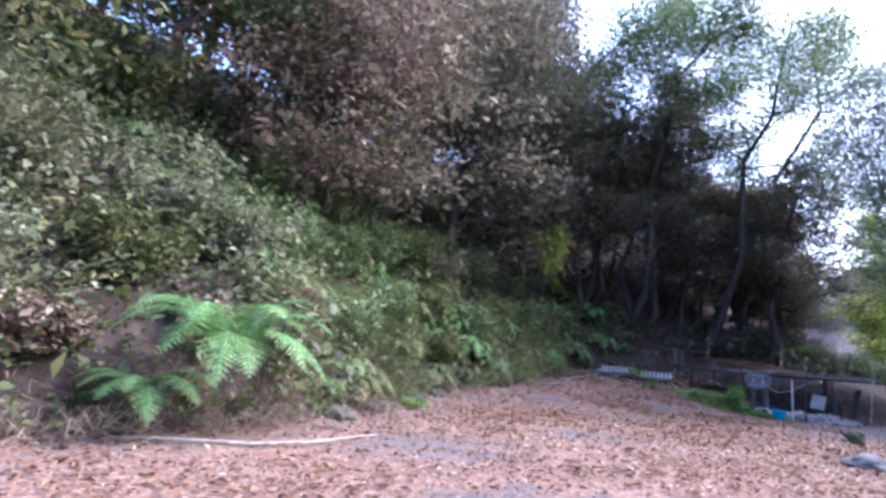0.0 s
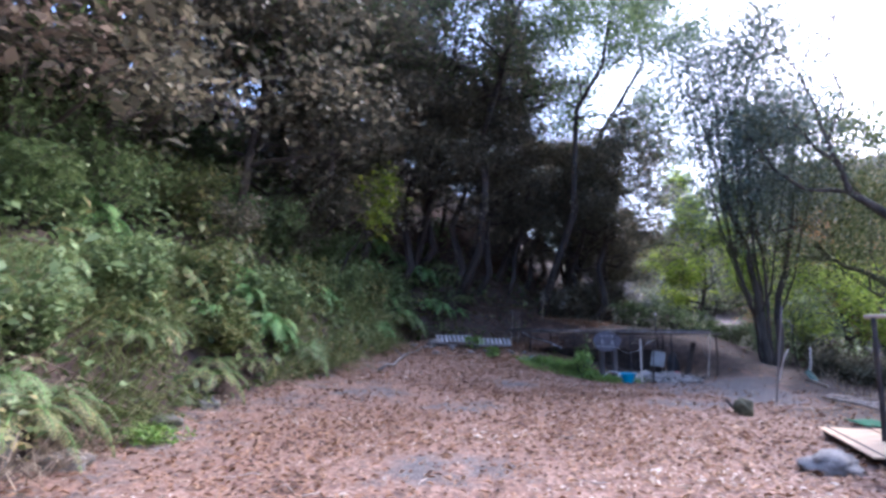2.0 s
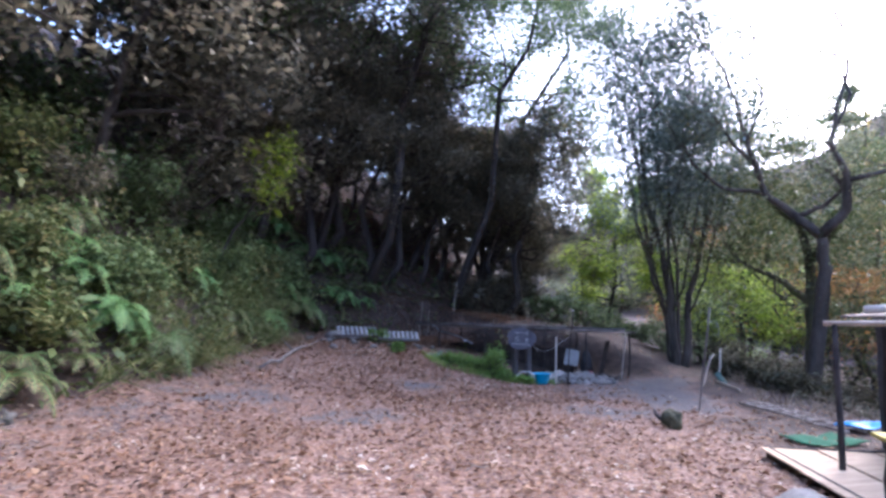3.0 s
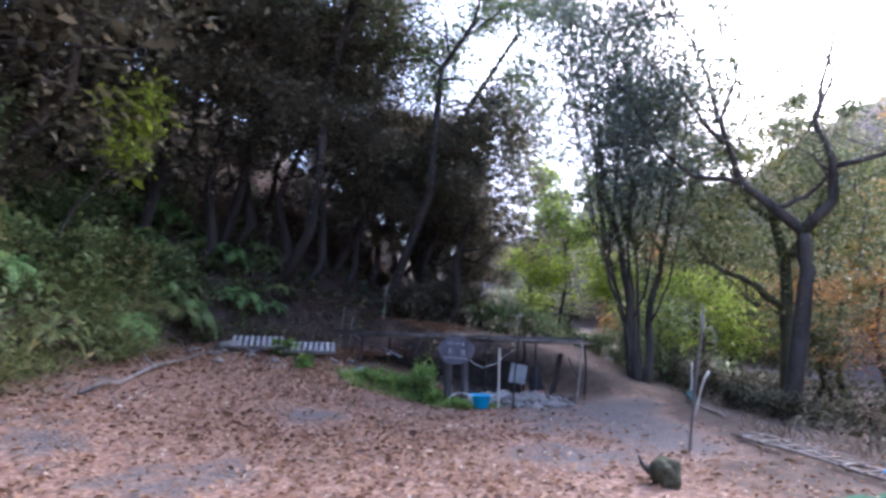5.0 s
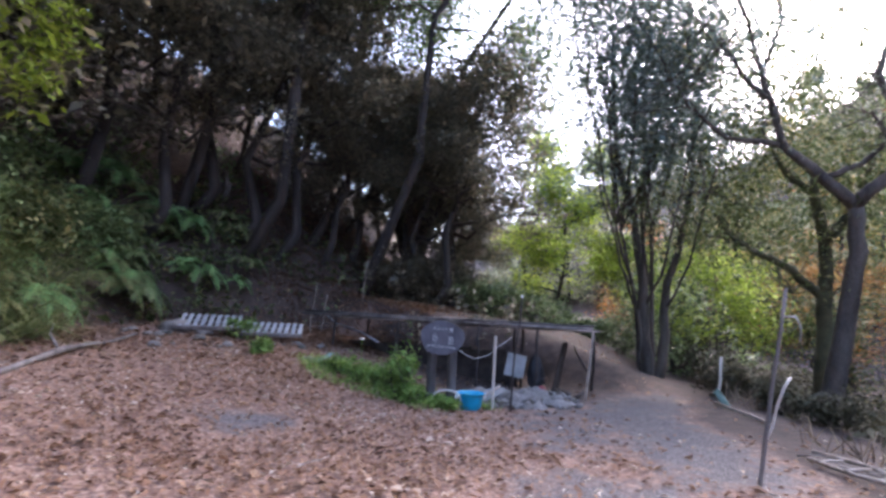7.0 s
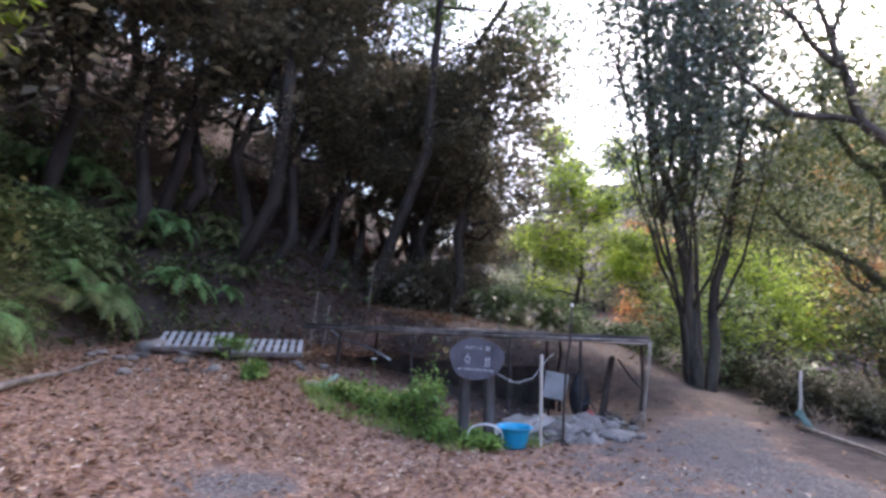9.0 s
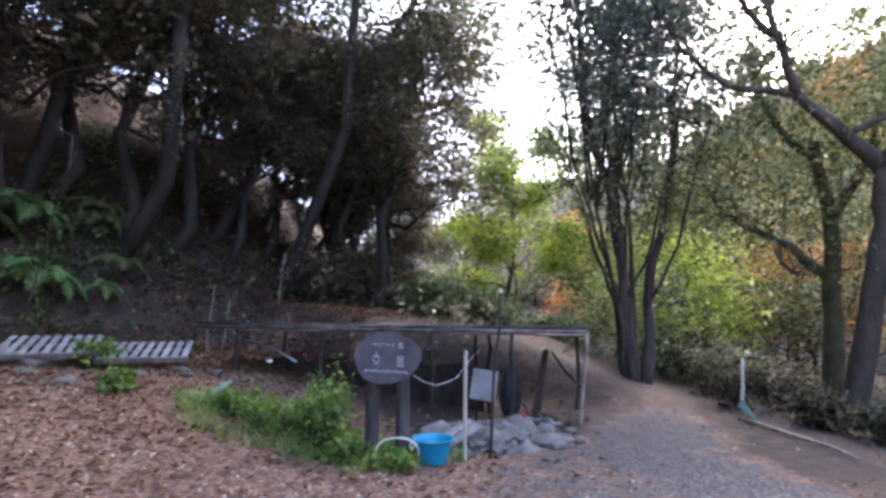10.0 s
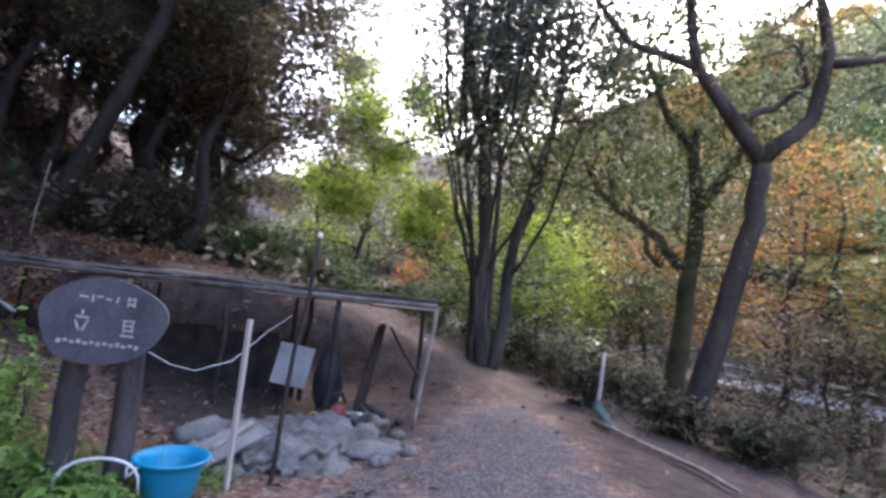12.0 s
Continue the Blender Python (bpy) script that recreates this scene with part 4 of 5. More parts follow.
ACROSS = (
    ("green_tree", "pale green tree behind the many-stemmed tree", 21.5, 22.5, 10.5, 0.12, L_GREY, 2.8, 0.13, 9000, 0.15),
    ("green_tree", "dull green tree behind the many-stemmed tree", 28.0, 25.5, 13, 0.14, L_BANK, 3.2, 0.16, 9000, 0.1),
    ("green_tree", "pale green tree far along the track", 23.0, 32.0, 12, 0.13, L_GREY, 3.0, 0.16, 8000, 0.1),
    ("gold_tree", "golden-leaved tree by the road", 28.5, 11.5, 8.0, 0.13, L_GOLD, 3.2, 0.09, 9900, 0.15),
    ("gold_tree", "golden-leaved tree by the road", 27.5, 8.0, 7.5, 0.13, L_GOLD, 3.0, 0.09, 8800, 0.15),
    ("green_tree", "dull green tree in the gully", 22.0, 10.0, 7.5, 0.13, L_MID, 2.8, 0.14, 8000, 0.3),
    ("green_tree", "dull green tree in the gully", 18.5, 8.2, 7.5, 0.13, L_GREY, 2.6, 0.13, 8000, 0.35),
    ("green_tree", "dull green tree in the gully", 16.0, 3.5, 8, 0.13, L_MID, 2.8, 0.14, 8000, 0.25),
    ("green_shrub", "rounded green shrub at the gully's edge", 17.0, 17.6, 2.2, 0.05, L_MID, 1.4, 0.1, 5000, 0.05),
    ("green_shrub", "rounded green shrub at the gully's edge", 22.5, 17.2, 3.4, 0.06, L_BANK, 1.9, 0.11, 6500, 0.05),
    ("green_shrub", "dark green shrub in the gully", 22.0, 12.6, 2.6, 0.05, L_DARK, 1.7, 0.11, 5000, 0.05),
    ("green_tree", "tall green tree across the gully", 25.5, 23.5, 10, 0.14, L_BANK, 3.0, 0.14, 12000, 0.1),
    ("green_tree", "tall green tree across the gully", 29.0, 18.0, 11, 0.14, L_BANK, 3.2, 0.15, 12000, 0.15),
)
BEHIND = (
    ("green_tree", "tall pale green tree beyond the road", 33.5, 22.0, 16, 0.16, L_GREY, 4.0, 0.2, 12000, 0.1),
    ("green_tree", "tall pale green tree beyond the road", 36.0, 15.5, 16, 0.16, L_GREY, 4.2, 0.2, 12000, 0.1),
    ("green_tree", "tall dull green tree beyond the road", 32.0, 27.5, 15, 0.16, L_BANK, 4.0, 0.2, 12000, 0.1),
    ("green_tree", "slim pale tree behind the shelter", 21.8, 28.0, 7, 0.08, L_GREY, 2.2, 0.12, 7000, 0.2),
    ("green_tree", "slim pale tree behind the shelter", 20.5, 30.0, 8, 0.1, L_GREY, 2.4, 0.15, 6000, 0.3))
for k, (nm, lab, x, y, h, r, mat, reach, lf, cnt, st) in enumerate(OTHERS + ACROSS + BEHIND):
    tree(nm, lab, (x, y, z_at(x, y)), h, 400 + k, r, mat, M_BARK_DARK, lf, int(cnt * 0.8), (RNG.normal(0, 0.3), RNG.normal(0, 0.3)), st, 15, reach, 0.1 if "maple" in nm else 0.3, 0.5 if "maple" in nm or "gold" in nm else 0.36, 1.0 if "maple" in nm or "gold" in nm else 0.5)

# woods on the far slopes
far = []
for k, (mat, lab) in enumerate(((L_MID, "green tree in the far woods"), (L_GREY, "pale green tree in the far woods"), (L_GOLD, "golden tree in the far woods"), (L_ORANGE, "rust-orange tree in the far woods"), (L_DARK, "dark evergreen in the far woods"))):
    far.append(tree("far_tree", lab, (40 + 6 * k, 14 + 8 * k, z_at(40 + 6 * k, 14 + 8 * k)), 9, 500 + k, 0.14, mat, M_BARK_DARK, 0.3, 4200, (0, 0), 0.05, 9, 3.3, 0.3, 0.75, group="far woods", twig=1))
n = 0
for _ in range(4000):
    a, rr = RNG.uniform(-0.85, 1.25), RNG.uniform(24, 85)
    x, y = 8 + rr * math.cos(a), 11 + rr * math.sin(a)
    e, d = float(-signed(EDGE, np.array([x]), np.array([y]))[0]), float(toe(np.array([x]), np.array([y]))[0])
    if (e < 17 and rr < 55) or d > -3:
        continue
    n += 1
    if n > 200:
        break
    kind = RNG.choice(5, p=(0.25, 0.3, 0.2, 0.17, 0.08))
    copy_thing(far[kind], pose(x, y, z_at(x, y) - 0.2, 0, 0, RNG.uniform(0, 360)) @ Matrix.Scale(RNG.uniform(0.75, 1.25), 4))

for k, (x, y, w, h) in enumerate(((15.1, 14.6, 0.5, 0.6), (16.2, 15.7, 0.6, 0.8), (15.6, 14.2, 0.5, 0.55), (17.3, 16.8, 0.6, 0.8), (16.6, 14.9, 0.6, 0.7), (14.7, 13.2, 0.4, 0.4), (18.4, 15.2, 0.7, 0.8), (17.9, 18.0, 0.7, 0.9), (14.4, 12.3, 0.5, 0.45), (16.2, 12.6, 0.6, 0.6))):
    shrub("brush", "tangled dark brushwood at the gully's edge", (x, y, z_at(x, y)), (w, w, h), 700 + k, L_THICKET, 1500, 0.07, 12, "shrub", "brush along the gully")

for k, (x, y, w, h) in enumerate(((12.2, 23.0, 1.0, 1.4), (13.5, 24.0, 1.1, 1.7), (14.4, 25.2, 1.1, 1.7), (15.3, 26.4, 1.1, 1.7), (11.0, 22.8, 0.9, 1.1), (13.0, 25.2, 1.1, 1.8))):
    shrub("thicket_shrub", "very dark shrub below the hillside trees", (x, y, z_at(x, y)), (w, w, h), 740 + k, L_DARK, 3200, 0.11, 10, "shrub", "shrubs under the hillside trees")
for k, (x, y, w, h) in enumerate(((14.5, 20.6, 0.8, 0.9), (15.9, 22.0, 0.9, 1.2), (17.6, 23.2, 0.9, 1.3), (13.4, 21.4, 0.8, 0.9), (16.6, 20.3, 0.7, 0.8), (19.4, 22.0, 0.9, 1.2), (14.8, 23.4, 0.9, 1.2))):
    shrub("undergrowth_shrub", "dark green shrub behind the shelter", (x, y, z_at(x, y)), (w, w, h), 720 + k, L_MID, 2400, 0.09, 10, "shrub", "shrubs behind the shelter")

# ---- things in the clearing ----


def thing(name, label, category, at=(0, 0, 0), rz=0.0, group=""):
    root = new(name)
    root.matrix_world = pose(at[0], at[1], at[2], 0, 0, rz)
    return tagged(root, label, category, group)


def pole(geo, a, b, r, r2=None, sides=8, seed=0, sway=0.01, n=6):
    rng = np.random.default_rng(abs(seed))
    pts = bent(rng, a, b, n, sway)
    r2 = r if r2 is None else r2
    geo.tube(pts, [r + (r2 - r) * k / (n - 1) for k in range(n)], sides)
    return geo


# shelter: low roof on poles
SL, SR, SN = Vector((8.2, 19.25, 1.21)), Vector((11.85, 14.75, 1.2)), Vector((0.73, 0.68, 0))
shelter = thing("shelter", "low open shelter with a dark flat roof on rough poles", "shelter")
for o, z, r in ((0.0, 0.03, 0.031), (0.13, 0.075, 0.03), (1.5, -0.03, 0.036)):
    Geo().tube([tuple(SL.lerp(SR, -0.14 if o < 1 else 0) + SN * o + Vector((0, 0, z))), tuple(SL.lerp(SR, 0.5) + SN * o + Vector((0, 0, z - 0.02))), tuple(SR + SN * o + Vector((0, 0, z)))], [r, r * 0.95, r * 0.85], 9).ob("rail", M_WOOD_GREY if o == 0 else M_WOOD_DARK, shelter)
ang = math.degrees(math.atan2(SR.y - SL.y, SR.x - SL.x))
for k in range(9):
    c = SL.lerp(SR, (k + 0.5) / 9) + SN * 0.8
    Geo().box(pose(c.x, c.y, 1.17 + 0.012 * (k % 2), 0, 0, ang), 0.66, 1.5, 0.018, 0.004).ob("roof_sheet", M_ROOF, shelter, smooth=False)
for f, o in ((0.02, 0), (0.3, 0), (0.62, 0), (0.02, 1.5), (0.35, 1.5), (0.68, 1.5), (0.97, 1.5), (0.82, 0.05), (0.74, 0.75)):
    q = SL.lerp(SR, f) + SN * o
    pole(Geo(), (q.x, q.y, z_at(q.x, q.y) - 0.2), (q.x + 0.02, q.y, 1.2), 0.03, 0.026, seed=int(f * 50)).ob("post", M_WOOD_DARK, shelter)
pole(Geo(), (9.0, 18.2, 0.7), (8.1, 20.6, 1.3), 0.02, seed=4).ob("rail", M_METAL, shelter)
pole(Geo(), (11.84, 14.9, 0.5), (12.6, 16.2, 0.85), 0.02, seed=7).ob("rail", M_WOOD_DARK, shelter)
pole(Geo(), (11.78, 14.85, -0.1), (11.86, 14.76, 1.2), 0.018, seed=9).ob("post", M_STICK, shelter)

for k in range(9):
    f0, f1, o = RNG.uniform(-0.04, 0.3), RNG.uniform(0.55, 1.03), RNG.uniform(-0.1, 1.5)
    a, b = SL.lerp(SR, f0) + SN * o, SL.lerp(SR, f1) + SN * (o + RNG.uniform(-0.2, 0.2))
    pole(Geo(), (a.x, a.y, 1.25 + 0.015 * (k % 3)), (b.x, b.y, 1.25 + 0.015 * (k % 2)), RNG.uniform(0.012, 0.025), 0.012, 6, k, 0.006).ob("roof_branch", M_WOOD_GREY if k % 3 else M_STICK, shelter)
# dark boards set close behind the front to stand for the black shade inside
for k in range(16):
    q = SL.lerp(SR, 0.03 + 0.045 * k) + SN * (0.8 + 0.02 * (k % 3))
    Geo().box(pose(q.x, q.y, 0.12, 0, 0, ang), 0.27, 0.02, 1.05 + 0.05 * (k % 3), 0.004).ob("shade_board", M_WOOD_DARK, shelter, smooth=False)

# oval sign on two stout posts
sign = thing("sign", "oval dark slate sign with white lettering on two posts", "sign", (8.83, 14.63, z_at(8.83, 14.63)), -30)
disc = Geo()
N = 40
for s in (-0.025, 0.025):
    for k in range(N):
        a = 2 * math.pi * k / N
        w = 1 + 0.03 * math.sin(3 * a + 1) + 0.02 * math.sin(5 * a)
        disc.v.append((0.335 * w * math.cos(a), s, 1.02 + 0.255 * w * math.sin(a)))
disc.f += [tuple(range(N)), tuple(range(2 * N - 1, N - 1, -1))] + [(k, k + N, (k + 1) % N + N, (k + 1) % N) for k in range(N)]
disc.ob("board", M_SLATE, sign, "oval slate board", smooth=False)
for x in (-0.22, 0.24):
    pole(Geo(), (x * 0.68, 0.105, -0.25), (x * 0.66, 0.1, 1.05), 0.074, 0.07, 12, int(x * 10 + 8), 0.004).ob("post", M_WOOD_WET, sign)
for x, z, w, h, lean in ((-0.17, 1.16, 0.07, 0.014, 8), (-0.1, 1.15, 0.014, 0.05, 0), (-0.05, 1.165, 0.05, 0.014, -6), (0.02, 1.15, 0.04, 0.014, 10), (0.09, 1.15, 0.012, 0.05, 12), (0.2, 1.16, 0.06, 0.014, 0), (0.2, 1.125, 0.06, 0.014, 4), (0.175, 1.14, 0.014, 0.07, 0), (0.225, 1.14, 0.014, 0.07, 0), (-0.16, 1.01, 0.1, 0.016, 5), (-0.16, 1.045, 0.016, 0.035, 0), (-0.19, 0.95, 0.016, 0.08, -22), (-0.13, 0.95, 0.016, 0.08, 22), (0.2, 1.0, 0.1, 0.014, 0), (0.2, 0.965, 0.08, 0.014, 0), (0.2, 0.93, 0.08, 0.014, 0), (0.165, 0.95, 0.014, 0.08, 0), (0.235, 0.95, 0.014, 0.08, 0), (0.2, 0.89, 0.11, 0.014, 4)):
    Geo().box(pose(x * 0.68, -0.031, 1.03 + (z - 1.0) * 0.8, 0, lean, 0), w * 0.66, 0.005, h * 0.85).ob("lettering", M_CHALK, sign, smooth=False)
for k in range(13):
    x = -0.3 + 0.048 * k
    Geo().box(pose(x * 0.7, -0.031, 0.895 - 0.01 * k / 6 + 0.007 * (k % 2), 0, 8, 0), 0.022, 0.005, 0.016 if k % 3 else 0.024).ob("lettering", M_CHALK, sign, smooth=False)

# blue tub
tub = thing("tub", "bright blue plastic tub with a rim and rope handle", "tub", (9.25, 14.42, z_at(9.25, 14.42)))
prof = ((0.0, 0.012), (0.135, 0.01), (0.15, 0.03), (0.185, 0.23), (0.195, 0.285), (0.222, 0.29), (0.224, 0.305), (0.2, 0.305), (0.178, 0.24), (0.14, 0.04), (0.0, 0.03))
body = Geo()
N = 28
for r, z in prof:
    for k in range(N):
        a = 2 * math.pi * k / N
        body.v.append((max(r, 0.001) * math.cos(a), max(r, 0.001) * math.sin(a), z * 0.82))
body.f += [(i * N + k, i * N + (k + 1) % N, (i + 1) * N + (k + 1) % N, (i + 1) * N + k) for i in range(len(prof) - 1) for k in range(N)]
body.ob("body", M_BLUE, tub)
for s in (-1, 1):
    Geo().tube([(s * 0.2, -0.05, 0.24), (s * 0.235, -0.04, 0.2), (s * 0.245, 0, 0.16), (s * 0.235, 0.04, 0.2), (s * 0.2, 0.05, 0.24)], [0.009] * 5, 6).ob("handle", M_WHITE, tub, "white rope handle")

# white post, dark pole, cable
post = thing("post", "pale square timber post standing upright", "post", (9.6, 14.36, z_at(9.6, 14.36)))
Geo().box(pose(0, 0, 0.48, 0, 1, 20), 0.032, 0.032, 1.26, 0.004).ob("shaft", M_WOOD_PALE, post, smooth=False)
rod = thing("pole", "thin dark pole with a white cap, leaning slightly", "pole", (9.84, 14.32, z_at(9.84, 14.32)))
pole(Geo(), (0, 0, -0.3), (0.16, -0.06, 1.72), 0.017, 0.014, seed=3, sway=0.003).ob("shaft", M_WOOD_DARK, rod)
Geo().blob((0.163, -0.06, 1.73), 0.022, 0.022, 0.024, 0.05).ob("cap", M_WHITE, rod)
cable = thing("cable", "thin white cord hanging between sign and pole", "cord")
Geo().tube([(9.06, 14.5, 0.84), (9.2, 14.52, 0.76), (9.37, 14.55, 0.71), (9.64, 14.59, 0.76), (10.1, 15.0, 0.9), (10.61, 15.44, 1.02)], [0.0032] * 6, 5).ob("cord", M_WHITE, cable)
hoop = thing("hose", "white bent hose arching beside the sign post", "hose")
Geo().tube([(8.86 + 0.19 * math.cos(a), 14.44 - 0.1 * math.cos(a), 0.05 + 0.21 * math.sin(a) ** 0.6) for a in np.linspace(0, math.pi, 11)], [0.0095] * 11, 7).ob("hose_pipe", M_WHITE, hoop)

slab = thing("slab", "flat grey stone slab beside the ash mound", "slab", (11.0, 14.6, z_at(11.0, 14.6)), -24)
Geo().box(pose(0, 0, 0.05, 3, 4, 0), 0.55, 0.3, 0.07, 0.015).ob("stone", M_STONE, slab, smooth=False)
lid = thing("board", "pale grey board lying tilted against the ash mound", "board", (9.72, 14.78, z_at(9.72, 14.78)), 4)
Geo().box(pose(0, 0, 0.17, 14, -18, 0), 0.72, 0.26, 0.022, 0.004).ob("panel", M_PANEL, lid, smooth=False)
prop = thing("stick", "pale stick leaning on the rock by the tub", "stick", (0, 0, 0))
Geo().tube([(9.55, 14.75, 0.06), (9.75, 14.78, 0.14), (9.98, 14.8, 0.25)], [0.02, 0.022, 0.018], 7).ob("limb", M_STICK, prop)
flower = thing("flower", "single white flower head on a thin stalk", "flower", (8.2, 16.75, z_at(8.2, 16.75)))
Geo().tube([(0, 0, -0.05), (0.02, 0, 0.3), (0.0, -0.03, 0.6)], [0.006, 0.005, 0.004], 5).ob("stalk", L_WEED, flower)
for k in range(7):
    a = k * 0.9
    Geo().blob((0.028 * math.cos(a), -0.03 + 0.028 * math.sin(a), 0.61), 0.022, 0.022, 0.01, 0.1, k, 1).ob("petal", M_WHITE, flower)

# hearth mound with stones and litter
mound = Geo().blob((10.4, 14.9, -0.08), 0.82, 0.6, 0.24, 0.4, 4, 6)
mound.v = [(x, y, z + 0.05 * noise.noise(Vector((x * 5, y * 5, 2))) + 0.05 * noise.noise(Vector((x * 13, y * 13, 5))) + 0.035 * noise.noise(Vector((x * 31, y * 31, 8))) + 0.02 * noise.noise(Vector((x * 70, y * 70, 3)))) for x, y, z in mound.v]
tagged(mound.ob("ash_mound", M_ASH), "pale grey mound of ash and rubble by the shelter", "mound")
for k, (x, y, r, fl) in enumerate(((9.75, 14.95, 0.2, 0.6), (9.95, 15.35, 0.26, 0.6), (10.9, 14.5, 0.24, 0.35), (10.6, 15.4, 0.2, 0.7), (11.2, 14.9, 0.16, 0.7), (11.5, 15.2, 0.14, 0.7), (9.45, 15.1, 0.14, 0.6), (11.05, 15.3, 0.15, 0.7), (8.55, 15.9, 0.17, 0.5), (7.75, 17.0, 0.22, 0.4), (7.4, 17.3, 0.14, 0.5), (5.1, 19.5, 0.3, 0.6), (5.6, 19.3, 0.2, 0.6))):
    tagged(Geo().blob((x, y, z_at(x, y) + r * fl * 0.3), r, r * 0.8, r * fl, 0.35, k + 9, 3).ob("rock", M_STONE), "rounded grey rock lying on the ground", "rock", "rocks")
tagged(Geo().blob((7.05, 6.3, 0.03), 0.28, 0.22, 0.15, 0.35, 31, 4).ob("boulder", M_STONE), "pale grey boulder at the pen's corner", "rock")

for x, y, w, h, sd in ((-0.95, 6.9, 0.22, 0.5, 41), (-0.6, 6.1, 0.24, 0.16, 42), (-0.35, 7.6, 0.2, 0.14, 43), (-1.9, 5.2, 0.28, 0.32, 44), (-0.1, 9.6, 0.2, 0.14, 45), (-1.1, 6.45, 0.2, 0.36, 46), (-0.75, 7.15, 0.16, 0.3, 47), (0.2, 10.6, 0.16, 0.12, 48), (-1.5, 4.6, 0.2, 0.16, 49)):
    tagged(Geo().blob((x, y, z_at(x, y) + h * 0.25), w, w * 0.8, h, 0.7, sd, 4).ob("outcrop", M_ROCK), "pale grey rock jutting from the bank's foot", "rock", "rocks in the bank")
board = thing("board", "white rectangular board leaning under the shelter", "board", (10.95, 15.85, z_at(10.95, 15.85)), -40)
Geo().box(pose(0, 0, 0.55, -14, 8, 0), 0.36, 0.02, 0.42, 0.004).ob("panel", M_PANEL, board, smooth=False)
Geo().box(pose(-0.12, 0.1, 0.2, 12, 0, 0), 0.03, 0.03, 0.6, 0.003).ob("leg", M_WOOD_DARK, board, smooth=False)
sack = thing("sack", "black upright bag under the shelter", "bag", (11.35, 15.75, z_at(11.35, 15.75)))
Geo().blob((0, 0, 0.34), 0.15, 0.14, 0.36, 0.3, 3, 3).ob("bag", M_BLACK, sack)
saw = thing("machine", "small red motor tool on the ground", "tool", (11.2, 15.35, z_at(11.2, 15.35)))
Geo().blob((0, 0, 0.13), 0.1, 0.08, 0.1, 0.25, 5, 3).ob("housing", M_RED, saw)
Geo().tube([(-0.1, 0, 0.2), (-0.12, 0, 0.32), (0.02, 0, 0.36), (0.1, 0, 0.24)], [0.014] * 4, 6).ob("handle", M_BLACK, saw)
Geo().box(pose(0.22, 0.02, 0.1, 0, 10, 10), 0.3, 0.03, 0.07, 0.008).ob("bar", M_METAL, saw, smooth=False)
ball = Geo().blob((11.12, 15.62, z_at(11.12, 15.62) + 0.06), 0.075, 0.075, 0.07, 0.1, 2, 3)
tagged(ball.ob("yellow_ball", M_YELLOW), "small yellow-green round thing on the ground", "ball")
for k, (x, y, rz) in enumerate(((11.75, 15.6, 20), (11.9, 15.7, 24))):
    pl = thing("plank", "dark plank leaning up under the shelter", "plank", (x, y, z_at(x, y)), rz, "leaning planks")
    Geo().box(pose(0, 0, 0.5, 0, 22, 0), 0.09, 0.03, 1.05, 0.004).ob("plank_body", M_WOOD_DARK, pl, smooth=False)
for k in range(9):
    x, y = 11.55 + RNG.uniform(-0.5, 0.5), 15.2 + RNG.uniform(-0.4, 0.4)
    fw = thing("firewood", "short dark piece of firewood on the ground", "firewood", (x, y, z_at(x, y)), RNG.uniform(0, 180), "loose firewood")
    pole(Geo(), (-0.2, 0, 0.045), (0.22, 0.02, 0.07 + 0.08 * RNG.random()), 0.04, 0.035, seed=k).ob("billet", M_BARK, fw)
# pallets
for x, y, rz, rx in ((5.75, 19.6, -6, 13), (7.0, 19.35, -12, 11)):
    pal = thing("pallet", "weathered pale slatted pallet lying on the rubble", "pallet", (x, y, z_at(x, y) + 0.1), rz, "pallets")
    for k in range(9):
        Geo().box(pose(-0.56 + 0.14 * k, 0, 0.15, rx, 0, 0), 0.085, 0.95, 0.02, 0.004).ob("slat", M_PALLET, pal, smooth=False)
    for yy in (-0.43, 0, 0.43):
        Geo().box(pose(0, yy, 0.1 + yy * rx * 0.017, rx, 0, 0), 1.24, 0.08, 0.075, 0.006).ob("bearer", M_WOOD_GREY, pal, smooth=False)

# weeds beside the sign
for k, (x, y, s, h) in enumerate(((7.95, 16.0, 0.3, 0.3), (8.25, 15.65, 0.32, 0.36), (8.5, 15.3, 0.26, 0.62), (7.75, 16.6, 0.25, 0.26), (8.3, 15.0, 0.2, 0.6), (8.78, 14.42, 0.2, 0.16), (8.45, 14.75, 0.25, 0.22), (6.55, 17.6, 0.22, 0.25), (6.3, 19.2, 0.35, 0.35), (-0.05, 8.7, 0.4, 0.18))):
    shrub("weed", "bright green leafy weed clump", (x, y, z_at(x, y)), (s, s, h), 600 + k, L_WEED, 1000, 0.055, 14, "weed", "weeds")
p = scatter(RNG, 5000, 7.2, 9.7, 14.3, 17.5, lambda x, y: (np.abs((x - 8.5) * 0.75 + (y - 15.2) * 0.55) < 0.6) & (ripple(x * 2, y * 2) > -0.3))
tagged(quads("grass_tufts", blades(RNG, p, 0.2, 0.004, 0.6, 0.6), L_WEED), "short green grass growing round the sign posts", "grass", kind="stuff")

